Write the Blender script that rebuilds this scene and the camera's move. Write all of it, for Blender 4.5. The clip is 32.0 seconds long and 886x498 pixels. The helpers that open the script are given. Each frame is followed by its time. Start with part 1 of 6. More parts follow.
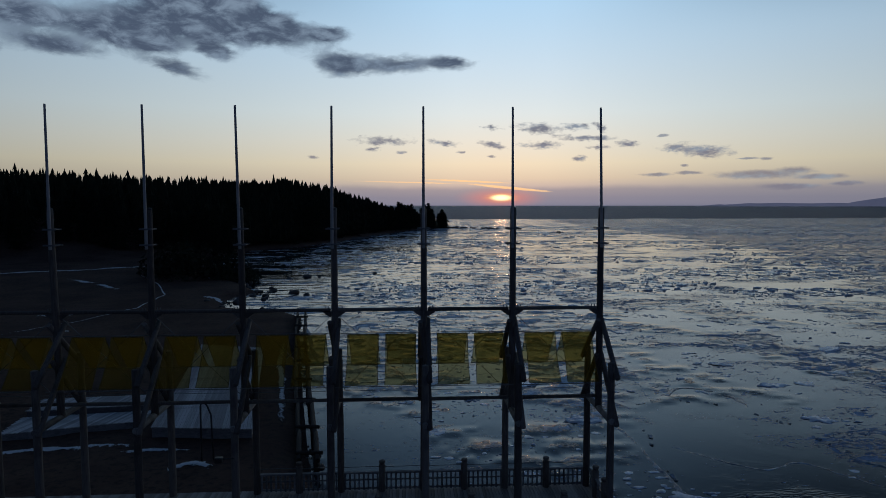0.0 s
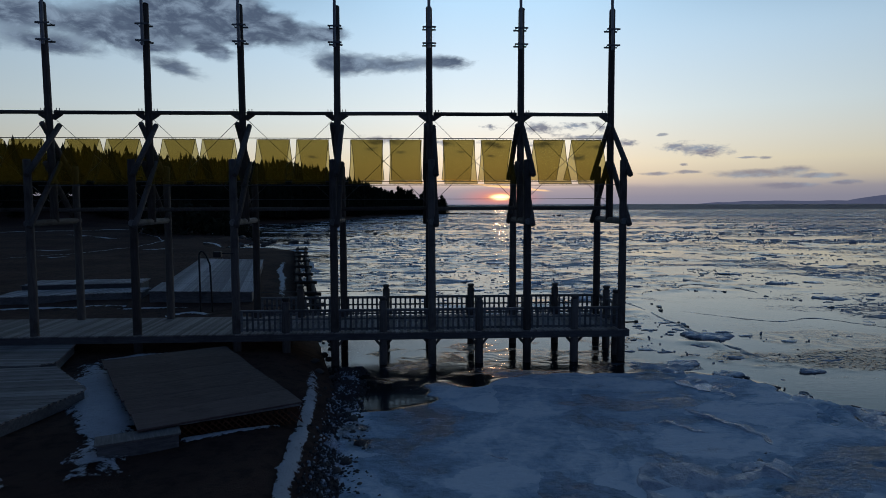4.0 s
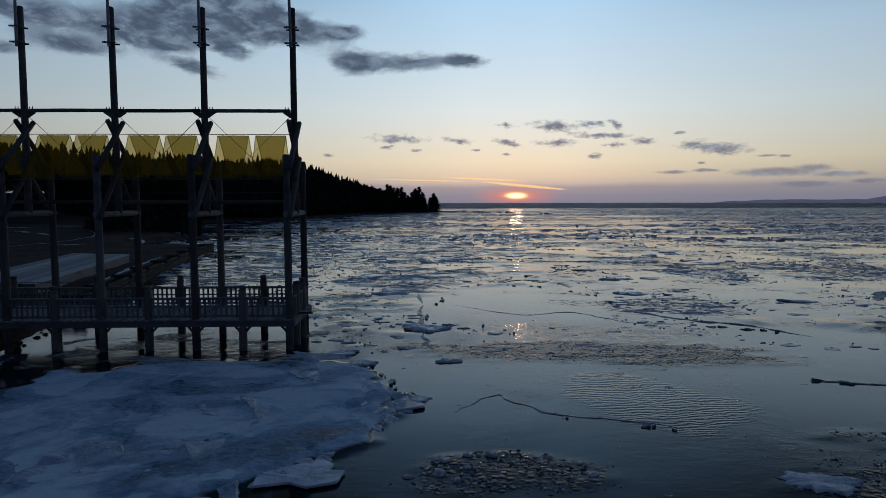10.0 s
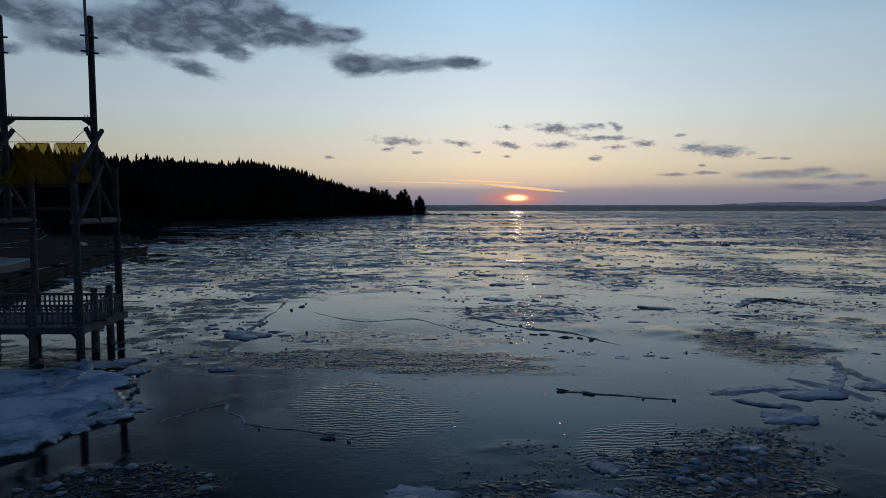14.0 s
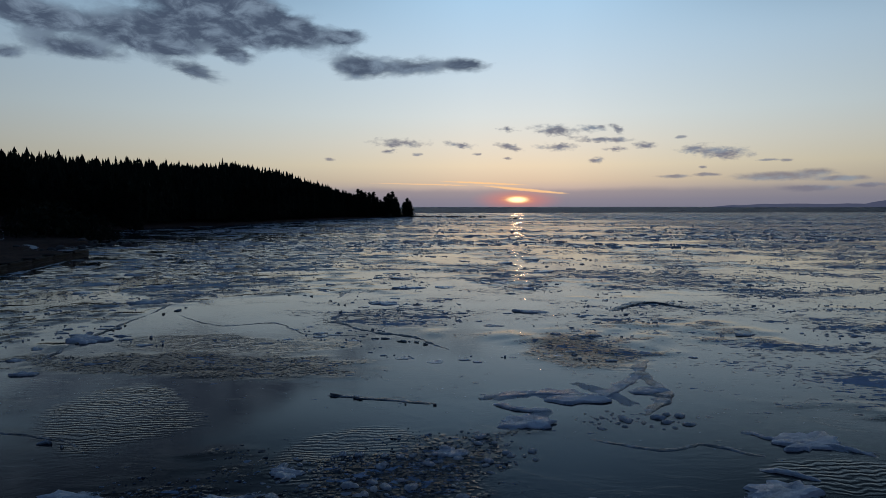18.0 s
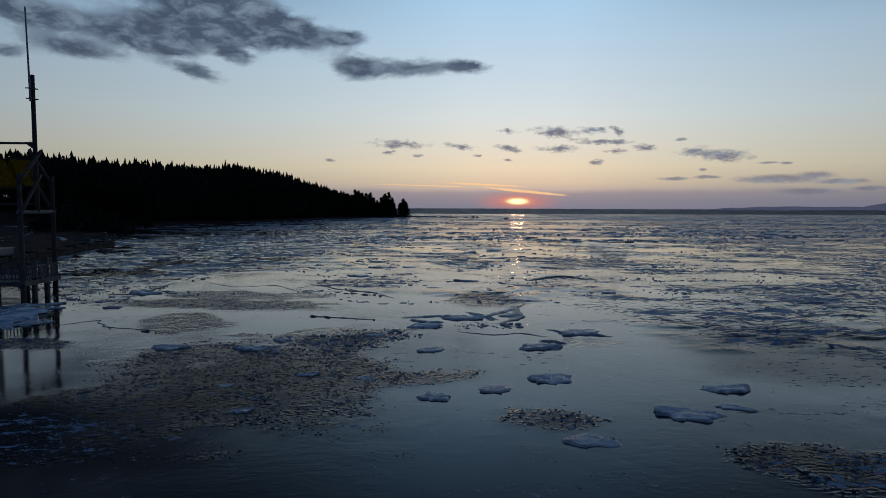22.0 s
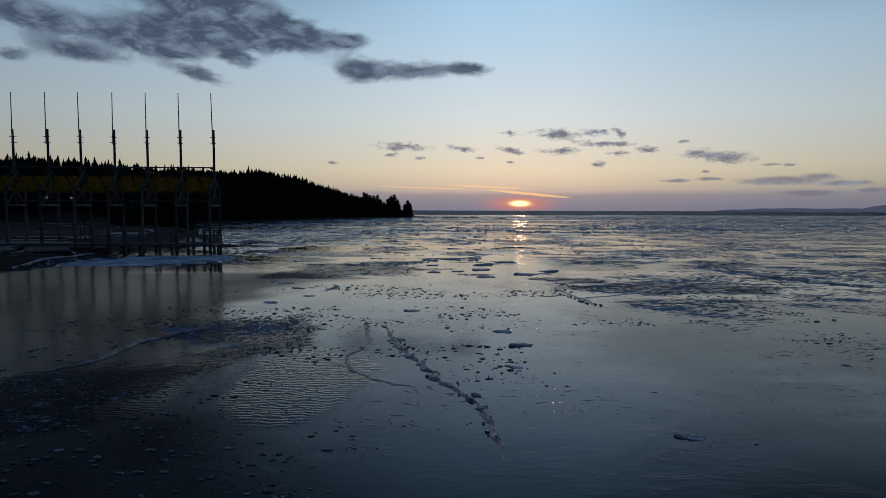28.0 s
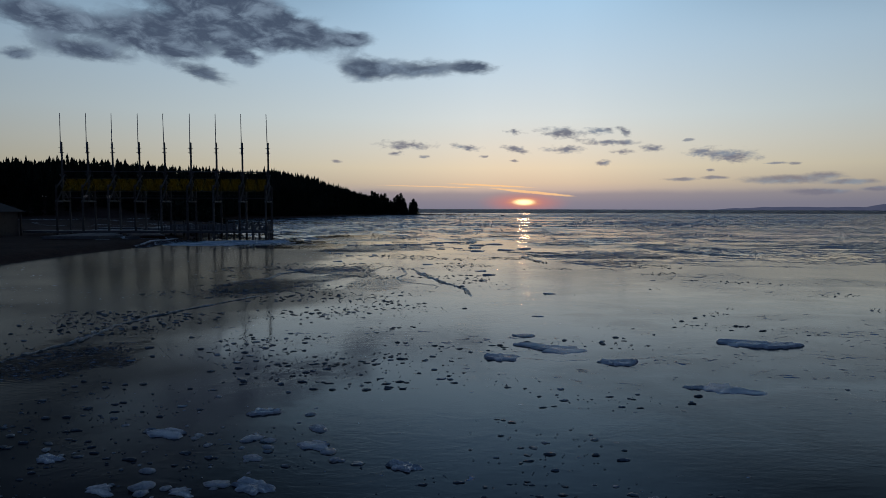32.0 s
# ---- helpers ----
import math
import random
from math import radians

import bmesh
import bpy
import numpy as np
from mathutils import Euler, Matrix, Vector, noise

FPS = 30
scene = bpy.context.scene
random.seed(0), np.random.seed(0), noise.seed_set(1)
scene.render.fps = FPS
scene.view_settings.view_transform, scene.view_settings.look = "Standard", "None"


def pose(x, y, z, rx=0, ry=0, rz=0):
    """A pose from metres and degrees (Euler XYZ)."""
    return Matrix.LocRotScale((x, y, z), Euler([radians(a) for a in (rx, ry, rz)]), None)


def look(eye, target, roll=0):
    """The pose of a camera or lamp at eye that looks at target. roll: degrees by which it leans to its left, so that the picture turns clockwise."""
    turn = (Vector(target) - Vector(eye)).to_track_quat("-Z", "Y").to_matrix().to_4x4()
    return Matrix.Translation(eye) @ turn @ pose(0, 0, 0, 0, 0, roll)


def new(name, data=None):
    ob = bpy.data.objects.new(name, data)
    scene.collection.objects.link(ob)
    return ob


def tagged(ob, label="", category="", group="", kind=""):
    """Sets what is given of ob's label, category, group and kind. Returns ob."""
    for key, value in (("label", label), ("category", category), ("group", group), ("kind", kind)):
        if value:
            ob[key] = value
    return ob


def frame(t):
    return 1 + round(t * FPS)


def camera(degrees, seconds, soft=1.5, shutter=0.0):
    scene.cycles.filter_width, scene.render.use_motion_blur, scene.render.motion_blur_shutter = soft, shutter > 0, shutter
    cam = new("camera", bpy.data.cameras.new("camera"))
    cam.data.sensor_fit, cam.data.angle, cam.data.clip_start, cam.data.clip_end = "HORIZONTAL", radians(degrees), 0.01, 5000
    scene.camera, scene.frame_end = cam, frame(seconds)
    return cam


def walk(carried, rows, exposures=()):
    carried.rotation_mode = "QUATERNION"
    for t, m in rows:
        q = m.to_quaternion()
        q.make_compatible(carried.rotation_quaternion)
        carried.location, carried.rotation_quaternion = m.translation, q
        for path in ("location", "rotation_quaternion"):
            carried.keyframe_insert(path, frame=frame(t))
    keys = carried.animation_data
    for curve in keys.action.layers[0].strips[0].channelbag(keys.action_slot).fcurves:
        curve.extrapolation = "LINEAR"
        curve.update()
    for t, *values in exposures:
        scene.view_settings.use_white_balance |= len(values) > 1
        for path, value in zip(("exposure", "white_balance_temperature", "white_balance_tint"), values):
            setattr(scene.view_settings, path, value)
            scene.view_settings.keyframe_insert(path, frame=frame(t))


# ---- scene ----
cam = camera(70.0, 32.0, 0.7)
PATH = [
    (0.0, pose(0.000, 0.000, 14.461, 85.956, 0.060, -3.006)),
    (0.5, pose(-0.008, -0.115, 13.100, 85.972, 0.068, -3.002)),
    (1.0, pose(-0.020, -0.146, 11.793, 86.001, 0.055, -2.984)),
    (1.5, pose(-0.034, -0.135, 10.489, 85.994, 0.039, -2.976)),
    (2.0, pose(-0.086, -0.095, 9.249, 85.956, 0.033, -3.020)),
    (2.5, pose(-0.114, -0.053, 7.964, 85.921, 0.039, -3.082)),
    (3.2, pose(-0.283, 0.121, 6.887, 85.913, 0.104, -3.087)),
    (3.8, pose(-0.308, 0.259, 6.398, 85.918, 0.158, -3.066)),
    (4.5, pose(0.031, 0.300, 6.151, 85.911, 0.168, -3.058)),
    (5.0, pose(0.730, 0.154, 6.053, 85.875, 0.095, -3.102)),
    (5.5, pose(2.051, -0.076, 5.985, 85.807, -0.033, -3.117)),
    (6.0, pose(3.778, -0.377, 5.995, 85.729, -0.152, -3.114)),
    (6.5, pose(5.501, -0.490, 6.018, 85.719, -0.141, -1.911)),
    (7.0, pose(7.030, -0.570, 6.015, 85.714, -0.089, -1.735)),
    (7.5, pose(8.438, -0.664, 6.029, 85.715, -0.065, -1.650)),
    (8.0, pose(9.670, -0.732, 6.042, 85.711, -0.085, -1.630)),
    (8.5, pose(10.736, -0.775, 6.079, 85.706, -0.130, -1.642)),
    (9.0, pose(11.617, -0.745, 6.106, 85.715, -0.154, -1.654)),
    (9.5, pose(12.656, -0.912, 6.101, 85.739, -0.030, -1.695)),
    (10.0, pose(13.786, -1.032, 6.077, 85.775, 0.096, -1.689)),
    (10.5, pose(14.936, -1.096, 6.088, 85.813, 0.163, -1.692)),
    (11.0, pose(16.103, -1.173, 6.075, 85.832, 0.184, -1.707)),
    (11.5, pose(17.253, -1.233, 6.085, 85.851, 0.193, -1.692)),
    (12.0, pose(18.406, -1.278, 6.096, 85.876, 0.180, -1.656)),
    (12.5, pose(19.509, -1.335, 6.124, 85.881, 0.148, -1.687)),
    (13.0, pose(20.535, -1.302, 6.214, 85.894, 0.088, -1.674)),
    (13.5, pose(21.559, -1.300, 6.271, 85.927, 0.041, -1.656)),
    (14.0, pose(22.460, -1.275, 6.325, 85.959, -0.020, -1.635)),
    (14.5, pose(23.344, -1.326, 6.338, 85.982, -0.033, -1.616)),
    (15.2, pose(24.650, -1.313, 6.332, 86.018, -0.012, -1.617)),
    (15.8, pose(25.809, -1.291, 6.328, 86.046, 0.025, -1.624)),
    (16.5, pose(27.188, -1.315, 6.343, 86.073, 0.073, -1.621)),
    (17.0, pose(28.177, -1.420, 6.385, 86.082, 0.098, -1.596)),
    (17.5, pose(29.233, -1.514, 6.428, 86.095, 0.096, -1.577)),
    (18.0, pose(30.221, -1.635, 6.458, 86.134, 0.055, -1.572)),
    (18.5, pose(31.036, -1.993, 6.441, 86.171, -0.002, -1.616)),
    (19.0, pose(31.686, -2.697, 6.457, 86.202, -0.060, -1.613)),
    (19.5, pose(32.195, -3.812, 6.449, 86.221, -0.114, -1.598)),
    (20.0, pose(32.576, -5.364, 6.322, 86.235, -0.168, -1.599)),
    (20.5, pose(32.837, -7.311, 6.221, 86.233, -0.207, -1.583)),
    (21.0, pose(33.046, -9.700, 6.126, 86.227, -0.229, -1.566)),
    (21.5, pose(33.181, -12.282, 6.047, 86.232, -0.230, -1.568)),
    (22.0, pose(33.252, -14.883, 5.987, 86.253, -0.216, -1.564)),
    (22.5, pose(33.413, -17.504, 5.862, 86.270, -0.192, -1.550)),
    (23.0, pose(33.468, -20.158, 5.757, 86.291, -0.162, -1.539)),
    (23.5, pose(33.403, -22.842, 5.705, 86.323, -0.135, -1.530)),
    (24.0, pose(33.321, -25.533, 5.687, 86.329, -0.121, -1.534)),
    (24.5, pose(33.250, -28.247, 5.675, 86.346, -0.165, -1.528)),
    (25.0, pose(33.189, -30.992, 5.671, 86.350, -0.212, -1.528)),
    (25.5, pose(33.133, -33.766, 5.568, 86.348, -0.229, -1.515)),
    (26.2, pose(33.030, -37.698, 5.387, 86.369, -0.228, -1.457)),
    (26.8, pose(32.962, -41.076, 5.252, 86.398, -0.211, -1.400)),
    (27.5, pose(32.947, -44.994, 5.165, 86.436, -0.180, -1.352)),
    (28.0, pose(33.019, -47.746, 5.195, 86.457, -0.154, -1.351)),
    (28.5, pose(32.991, -50.510, 5.129, 86.461, -0.129, -1.304)),
    (29.0, pose(32.954, -53.034, 5.060, 86.446, -0.129, -1.258)),
    (29.5, pose(32.921, -55.507, 4.986, 86.400, -0.148, -1.214)),
    (30.0, pose(32.892, -58.082, 4.924, 86.366, -0.176, -1.112)),
    (30.5, pose(32.810, -60.610, 4.859, 86.324, -0.180, -1.102)),
    (31.0, pose(32.704, -63.167, 4.806, 86.301, -0.176, -1.094)),
    (31.5, pose(32.624, -65.731, 4.765, 86.308, -0.167, -1.029)),
    (32.0, pose(32.537, -68.248, 4.694, 86.332, -0.157, -0.985)),
]
EXPOSURES = [(0.0, 0.1), (2.5, 0.2), (4.5, 0.28), (6.0, 0.28), (7.5, 0.2), (9.0, 0.12), (13.0, 0.04), (17.0, 0.0), (24.0, -0.03), (32.0, -0.06)]
walk(cam, PATH, EXPOSURES)

# ---- world: clear winter dusk, low sun behind a haze band ----
SUN_AZ, SUN_EL = 8.25, 0.58


class Net:
    """Short-hand for building a node tree."""

    def __init__(self, tree):
        self.tree = tree
        tree.nodes.clear()

    def add(self, kind, inputs=()):
        n = self.tree.nodes.new(kind)
        for k, v in dict(inputs).items():
            self.put(n, k, v)
        return n

    def put(self, n, k, v):
        if isinstance(v, bpy.types.NodeSocket):
            self.tree.links.new(v, n.inputs[k])
        elif isinstance(v, bpy.types.Node):
            self.tree.links.new(v.outputs[0], n.inputs[k])
        else:
            n.inputs[k].default_value = v

    def math(self, op, a, b=0.0, c=0.0, clamp=False):
        n = self.add("ShaderNodeMath", {0: a, 1: b, 2: c})
        n.operation, n.use_clamp = op, clamp
        return n.outputs[0]

    def length(self, v):
        n = self.add("ShaderNodeVectorMath", {0: v})
        n.operation = "LENGTH"
        return n.outputs["Value"]

    def scaled(self, v, scale):
        return self.add("ShaderNodeMapping", {"Vector": v, "Scale": scale}).outputs[0]

    def local(self, v, place, turn, size):
        n = self.add("ShaderNodeMapping")
        n.vector_type = "TEXTURE"
        for k, x in (("Vector", v), ("Location", place), ("Rotation", turn), ("Scale", size)):
            self.put(n, k, x)
        return n.outputs[0]

    def attribute(self, name):
        n = self.add("ShaderNodeAttribute")
        n.attribute_name = name
        return n.outputs["Fac"]

    def step(self, x, lo, hi, a=0.0, b=1.0):
        n = self.add("ShaderNodeMapRange", {0: x, 1: lo, 2: hi, 3: a, 4: b})
        n.interpolation_type = "SMOOTHSTEP"
        return n.outputs[0]

    def line(self, x, lo, hi, a=0.0, b=1.0):
        return self.add("ShaderNodeMapRange", {0: x, 1: lo, 2: hi, 3: a, 4: b}).outputs[0]

    def noise(self, vec, scale, detail=4.0, rough=0.55, distort=0.0):
        return self.add("ShaderNodeTexNoise", {"Vector": vec, "Scale": scale, "Detail": detail, "Roughness": rough, "Distortion": distort}).outputs[0]

    def mix(self, f, a, b, blend="MIX"):
        n = self.add("ShaderNodeMix")
        n.data_type, n.blend_type = "RGBA", blend
        for k, v in ((0, f), (6, a), (7, b)):
            self.put(n, k, (*v, 1.0) if isinstance(v, tuple) and len(v) == 3 else v)
        return n.outputs[2]

    def ramp(self, x, stops):
        n = self.add("ShaderNodeValToRGB", {0: x})
        e = n.color_ramp.elements
        while len(e) > 1:
            e.remove(e[0])
        for i, (p, c) in enumerate(stops):
            q = e[0] if i == 0 else e.new(p)
            q.position, q.color = p, (*c, 1.0)
        return n.outputs[0]


def lin(r, g, b):
    return tuple((v / 255 / 12.92) if v <= 10 else ((v / 255 + 0.055) / 1.055) ** 2.4 for v in (r, g, b))


# clouds: azimuth, elevation, half width, half height (degrees), slant
CLOUDS = [(-24.29, 13.5, 5.3, 1.2, -6), (-20.0, 14.6, 5.0, 1.1, -4), (-12.12, 14.69, 4.47, 1.4, -8), (-6.86, 14.48, 1.73, 0.67, 0), (-18.13, 16.34, 5.3, 1.4, -7),
          (-31.61, 14.04, 3.35, 1.17, -6), (-28.15, 11.95, 3.91, 0.73, -3), (-32.51, 11.23, 1.26, 0.45, 0), (-21.94, 12.9, 2.51, 0.6, -8),
          (-16.41, 12.61, 1.67, 0.61, -14), (-15.58, 14.95, 4.47, 1.67, -8), (-6.32, 12.0, 2.37, 1.17, -3), (-1.16, 12.21, 4.19, 0.95, 0),
          (4.03, 12.35, 2.09, 0.61, -5), (-19.52, 11.05, 2.65, 0.67, -12), (-27, 19.5, 12, 2.6, -6), (-50, 17, 14, 5.0, 0)]
WISPS = [(-2.25, 5.63, 2.66, 0.44, 0), (-3.22, 4.89, 0.88, 0.19, 0), (3.13, 5.43, 1.56, 0.28, -6), (7.34, 6.8, 0.75, 0.31, 0), (11.5, 6.68, 2.13, 0.53, -6),
         (14.62, 6.76, 1.5, 0.28, -4), (16.77, 6.67, 0.69, 0.38, -20), (15.56, 5.78, 3.13, 0.31, -3), (11.74, 5.26, 1.94, 0.38, 0), (7.52, 5.31, 1.38, 0.34, -10),
         (16.65, 4.95, 1.0, 0.25, 0), (19.05, 5.17, 1.19, 0.28, 0), (15.19, 4.07, 0.94, 0.31, 0), (25.07, 4.41, 2.66, 0.59, -5), (23.12, 4.77, 1.56, 0.41, 0)]
THREADS = [(21.6, 2.51, 1.44, 0.16, 0), (24.15, 2.62, 1.06, 0.16, 0), (29.38, 2.37, 3.6, 0.38, 0), (31.87, 2.63, 1.56, 0.31, 0), (33.57, 2.14, 2.03, 0.22, 0),
           (28.57, 3.69, 0.81, 0.1, 0), (29.85, 3.65, 0.63, 0.13, 0), (35.43, 1.59, 1.19, 0.19, 0), (31.67, 1.39, 2.19, 0.28, 0), (-8.52, 4.13, 0.5, 0.16, 0),
           (-0.79, 4.62, 0.44, 0.16, 0), (7.36, 4.25, 0.41, 0.13, 0), (4.6, 4.68, 0.38, 0.13, 0), (21.95, 5.77, 0.44, 0.16, 0), (23.72, 3.26, 0.38, 0.13, 0)]
STREAKS = [(5.2, 2.07, 4.6, 0.1, -2.8), (9.0, 1.46, 4.6, 0.15, -5.6), (-0.5, 1.98, 5.6, 0.07, -1.4)]


def build_world():
    world = bpy.data.worlds.new("dusk_sky")
    world.use_nodes = True
    scene.world = world
    n = Net(world.node_tree)
    d = n.add("ShaderNodeTexCoord").outputs["Generated"]
    xyz = n.add("ShaderNodeSeparateXYZ", {0: d})
    az = n.math("MULTIPLY", n.math("ARCTAN2", xyz.outputs[0], xyz.outputs[1]), 57.29578)
    el = n.math("MULTIPLY", n.math("ARCSINE", xyz.outputs[2]), 57.29578)
    off = n.math("ABSOLUTE", n.math("SUBTRACT", az, SUN_AZ))
    off = n.math("MINIMUM", off, n.math("SUBTRACT", 360.0, off))
    # the glow of the set: peach at the horizon, pale above it, blue overhead
    e01 = n.math("POWER", n.math("DIVIDE", n.math("MAXIMUM", el, 0.0), 90.0), 0.5)

    def at(deg):
        return (deg / 90.0) ** 0.5

    clear = n.ramp(e01, [(0.0, lin(122, 120, 138)), (at(0.6), lin(138, 133, 143)), (at(1.3), lin(166, 154, 150)),
                         (at(2.3), lin(203, 184, 158)), (at(3.6), lin(219, 202, 172)), (at(5.5), lin(216, 208, 190)),
                         (at(8.0), lin(208, 212, 206)), (at(12.0), lin(192, 206, 212)), (at(17.5), lin(170, 198, 216)),
                         (at(21.0), lin(132, 166, 194)), (at(26.0), lin(102, 134, 164)), (at(38.0), lin(70, 100, 132)), (at(50.0), lin(58, 86, 116)), (at(65.0), lin(56, 83, 114)), (1.0, lin(56, 82, 116))])
    away = n.ramp(e01, [(0.0, lin(64, 76, 102)), (at(3.0), lin(84, 93, 120)), (at(8.0), lin(92, 106, 138)),
                        (at(20.0), lin(86, 110, 146)), (at(45.0), lin(66, 92, 128)), (1.0, lin(56, 82, 116))])
    sky = n.mix(n.step(off, 40.0, 110.0), clear, away)
    tint = n.add("ShaderNodeCombineColor", {0: n.line(off, 4.0, 48.0, 0.98, 0.48), 1: n.line(off, 4.0, 48.0, 1.08, 0.56), 2: n.line(off, 4.0, 48.0, 1.19, 0.66)})
    sky = n.mix(1.0, sky, tint, "MULTIPLY")
    fall = n.line(n.math("MULTIPLY", n.step(off, 4.0, 32.0), n.math("MULTIPLY", n.step(el, 13.0, 24.0), n.step(el, 45.0, 65.0, 1.0, 0.0))), 0.0, 1.0, 1.0, 0.16)
    sky = n.mix(1.0, sky, n.add("ShaderNodeCombineColor", {0: fall, 1: fall, 2: fall}), "MULTIPLY")
    air = n.add("ShaderNodeTexSky")
    air.sky_type, air.sun_disc, air.dust_density = "NISHITA", False, 2.0
    air.sun_elevation, air.sun_rotation = radians(SUN_EL), radians(SUN_AZ)
    sky = n.mix(1.0, sky, n.mix(1.0, air.outputs[0], (0.012, 0.012, 0.012), "MULTIPLY"), "ADD")
    # clouds
    place = n.add("ShaderNodeCombineXYZ", {0: az, 1: el, 2: 0.0}).outputs[0]
    stretched = n.scaled(place, (0.5, 1.05, 1.0))
    puffs = n.noise(stretched, 0.75, 7.0, 0.62, 0.35)
    fine = n.noise(stretched, 2.4, 5.0, 0.6, 0.2)

    # edges are torn by warping the sky's grid, bodies stay whole
    torn = n.add("ShaderNodeTexNoise", {"Vector": stretched, "Scale": 0.9, "Detail": 8.0, "Roughness": 0.62, "Distortion": 0.3}).outputs["Color"]
    shred = n.add("ShaderNodeTexNoise", {"Vector": stretched, "Scale": 1.7, "Detail": 7.0, "Roughness": 0.68, "Distortion": 0.2}).outputs["Color"]

    def warped(noise_color, wide, high):
        d = n.add("ShaderNodeVectorMath", {0: noise_color, 1: (0.5, 0.5, 0.5)})
        d.operation = "SUBTRACT"
        d = n.scaled(d.outputs[0], (wide, high, 0.0))
        return n.add("ShaderNodeVectorMath", {0: place, 1: d}).outputs[0]

    def field(rows, top, where):
        best = None
        for a, e, w, h, slant in rows:
            m = n.local(where, (a, e, 0), (0, 0, radians(slant)), (w * top, h * top, 1))
            v = n.math("SUBTRACT", 1.0, n.length(m))
            best = v if best is None else n.math("SMOOTH_MAX", best, v, 0.3)
        return best

    mass, torn_sky = None, warped(torn, 2.4, 0.9)
    for a, e, w, h, slant in CLOUDS:
        r = n.length(n.local(torn_sky, (a, e, 0), (0, 0, radians(slant)), (w, h, 1)))
        v = n.math("EXPONENT", n.math("MULTIPLY", n.math("MULTIPLY", r, r), -1.0))
        mass = v if mass is None else n.math("ADD", mass, v)
    big = n.math("ADD", n.math("MINIMUM", mass, 1.1), n.math("MULTIPLY", n.math("SUBTRACT", puffs, 0.5), 1.3))
    big = n.step(big, 0.32, 1.05)
    loose = warped(shred, 2.2, 0.9)
    small = n.math("ADD", field(WISPS, 1.25, loose), n.math("MULTIPLY", n.math("SUBTRACT", fine, 0.5), 1.7))
    small = n.step(small, 0.08, 0.95, 0.0, 0.9)
    thread = n.step(n.math("ADD", field(THREADS, 1.25, warped(shred, 1.4, 0.3)), n.math("MULTIPLY", n.math("SUBTRACT", fine, 0.5), 0.6)), 0.0, 0.7, 0.0, 0.75)
    small = n.math("MAXIMUM", small, thread)
    dark = n.mix(n.step(el, 3.0, 11.0), lin(104, 104, 124), lin(66, 78, 99))
    dark = n.mix(n.step(puffs, 0.42, 0.7, 0.0, 0.8), dark, lin(128, 146, 166))
    sky = n.mix(n.math("MULTIPLY", n.math("MAXIMUM", big, small), 0.97), sky, dark)
    # far haze bank with an uneven top
    top = n.math("ADD", 1.75, n.math("MULTIPLY", n.math("SUBTRACT", n.noise(stretched, 0.35, 3.0), 0.5), 0.9))
    bank = n.step(n.math("SUBTRACT", top, el), -0.05, 0.55, 0.0, 0.5)
    bank = n.math("MULTIPLY", bank, n.step(az, -22.0, -2.0))
    sky = n.mix(bank, sky, lin(130, 127, 138))
    # lit streaks and the sun itself, cut by bars of cloud
    streak = n.math("MULTIPLY", n.step(n.math("ADD", field(STREAKS, 1.0, warped(shred, 0.6, 0.12)), n.math("MULTIPLY", n.math("SUBTRACT", fine, 0.5), 0.5)), 0.0, 0.5), 0.95)
    sky = n.mix(n.math("MULTIPLY", streak, n.step(off, 3.0, 13.0, 1.0, 0.45)), sky, lin(255, 205, 150))

    def blob(w, h, e=SUN_EL, a=SUN_AZ):
        return n.length(n.local(place, (a, e, 0), (0, 0, 0), (w, h, 1)))

    bars = n.step(n.noise(n.add("ShaderNodeMapping", {"Vector": place, "Scale": (0.3, 4.2, 1)}).outputs[0], 1.0, 3.0), 0.42, 0.56)
    glow = n.math("MULTIPLY", n.step(blob(4.6, 1.15), 0.0, 1.0, 1.0, 0.0), 0.62)
    sky = n.mix(glow, sky, lin(236, 128, 104))
    hot = n.math("MULTIPLY", n.step(blob(1.9, 0.56), 0.1, 1.0, 1.0, 0.0), n.line(bars, 0.0, 1.0, 1.0, 0.45))
    sky = n.mix(hot, sky, (1.0, 0.43, 0.17))
    core = n.step(blob(1.25, 0.37), 0.2, 1.0, 1.0, 0.0)
    sky = n.mix(core, sky, (1.8, 1.45, 0.75))
    # below the horizon the grey-blue of the sea
    sky = n.mix(n.step(el, -0.25, -0.02, 1.0, 0.0), sky, lin(66, 76, 98))
    out = n.add("ShaderNodeBackground", {0: sky, 1: 1.0})
    n.add("ShaderNodeOutputWorld", {0: out.outputs[0]})


build_world()
lamp = bpy.data.lights.new("sun", "SUN")
lamp.energy, lamp.angle, lamp.color = 0.01, radians(1.2), (1.0, 0.55, 0.3)
sun = new("sun", lamp)
a, e = radians(SUN_AZ), radians(SUN_EL)
sun.matrix_world = look((0, 0, 60), Vector((0, 0, 60)) - Vector((math.sin(a) * math.cos(e), math.cos(a) * math.cos(e), math.sin(e))))

# ---- materials ----


def material(name, build):
    m = bpy.data.materials.new(name)
    m.use_nodes = True
    n = Net(m.node_tree)
    at = n.add("ShaderNodeTexCoord").outputs["Object"]
    shader = build(n, at)
    n.add("ShaderNodeOutputMaterial", {0: shader.outputs[0]})
    return m


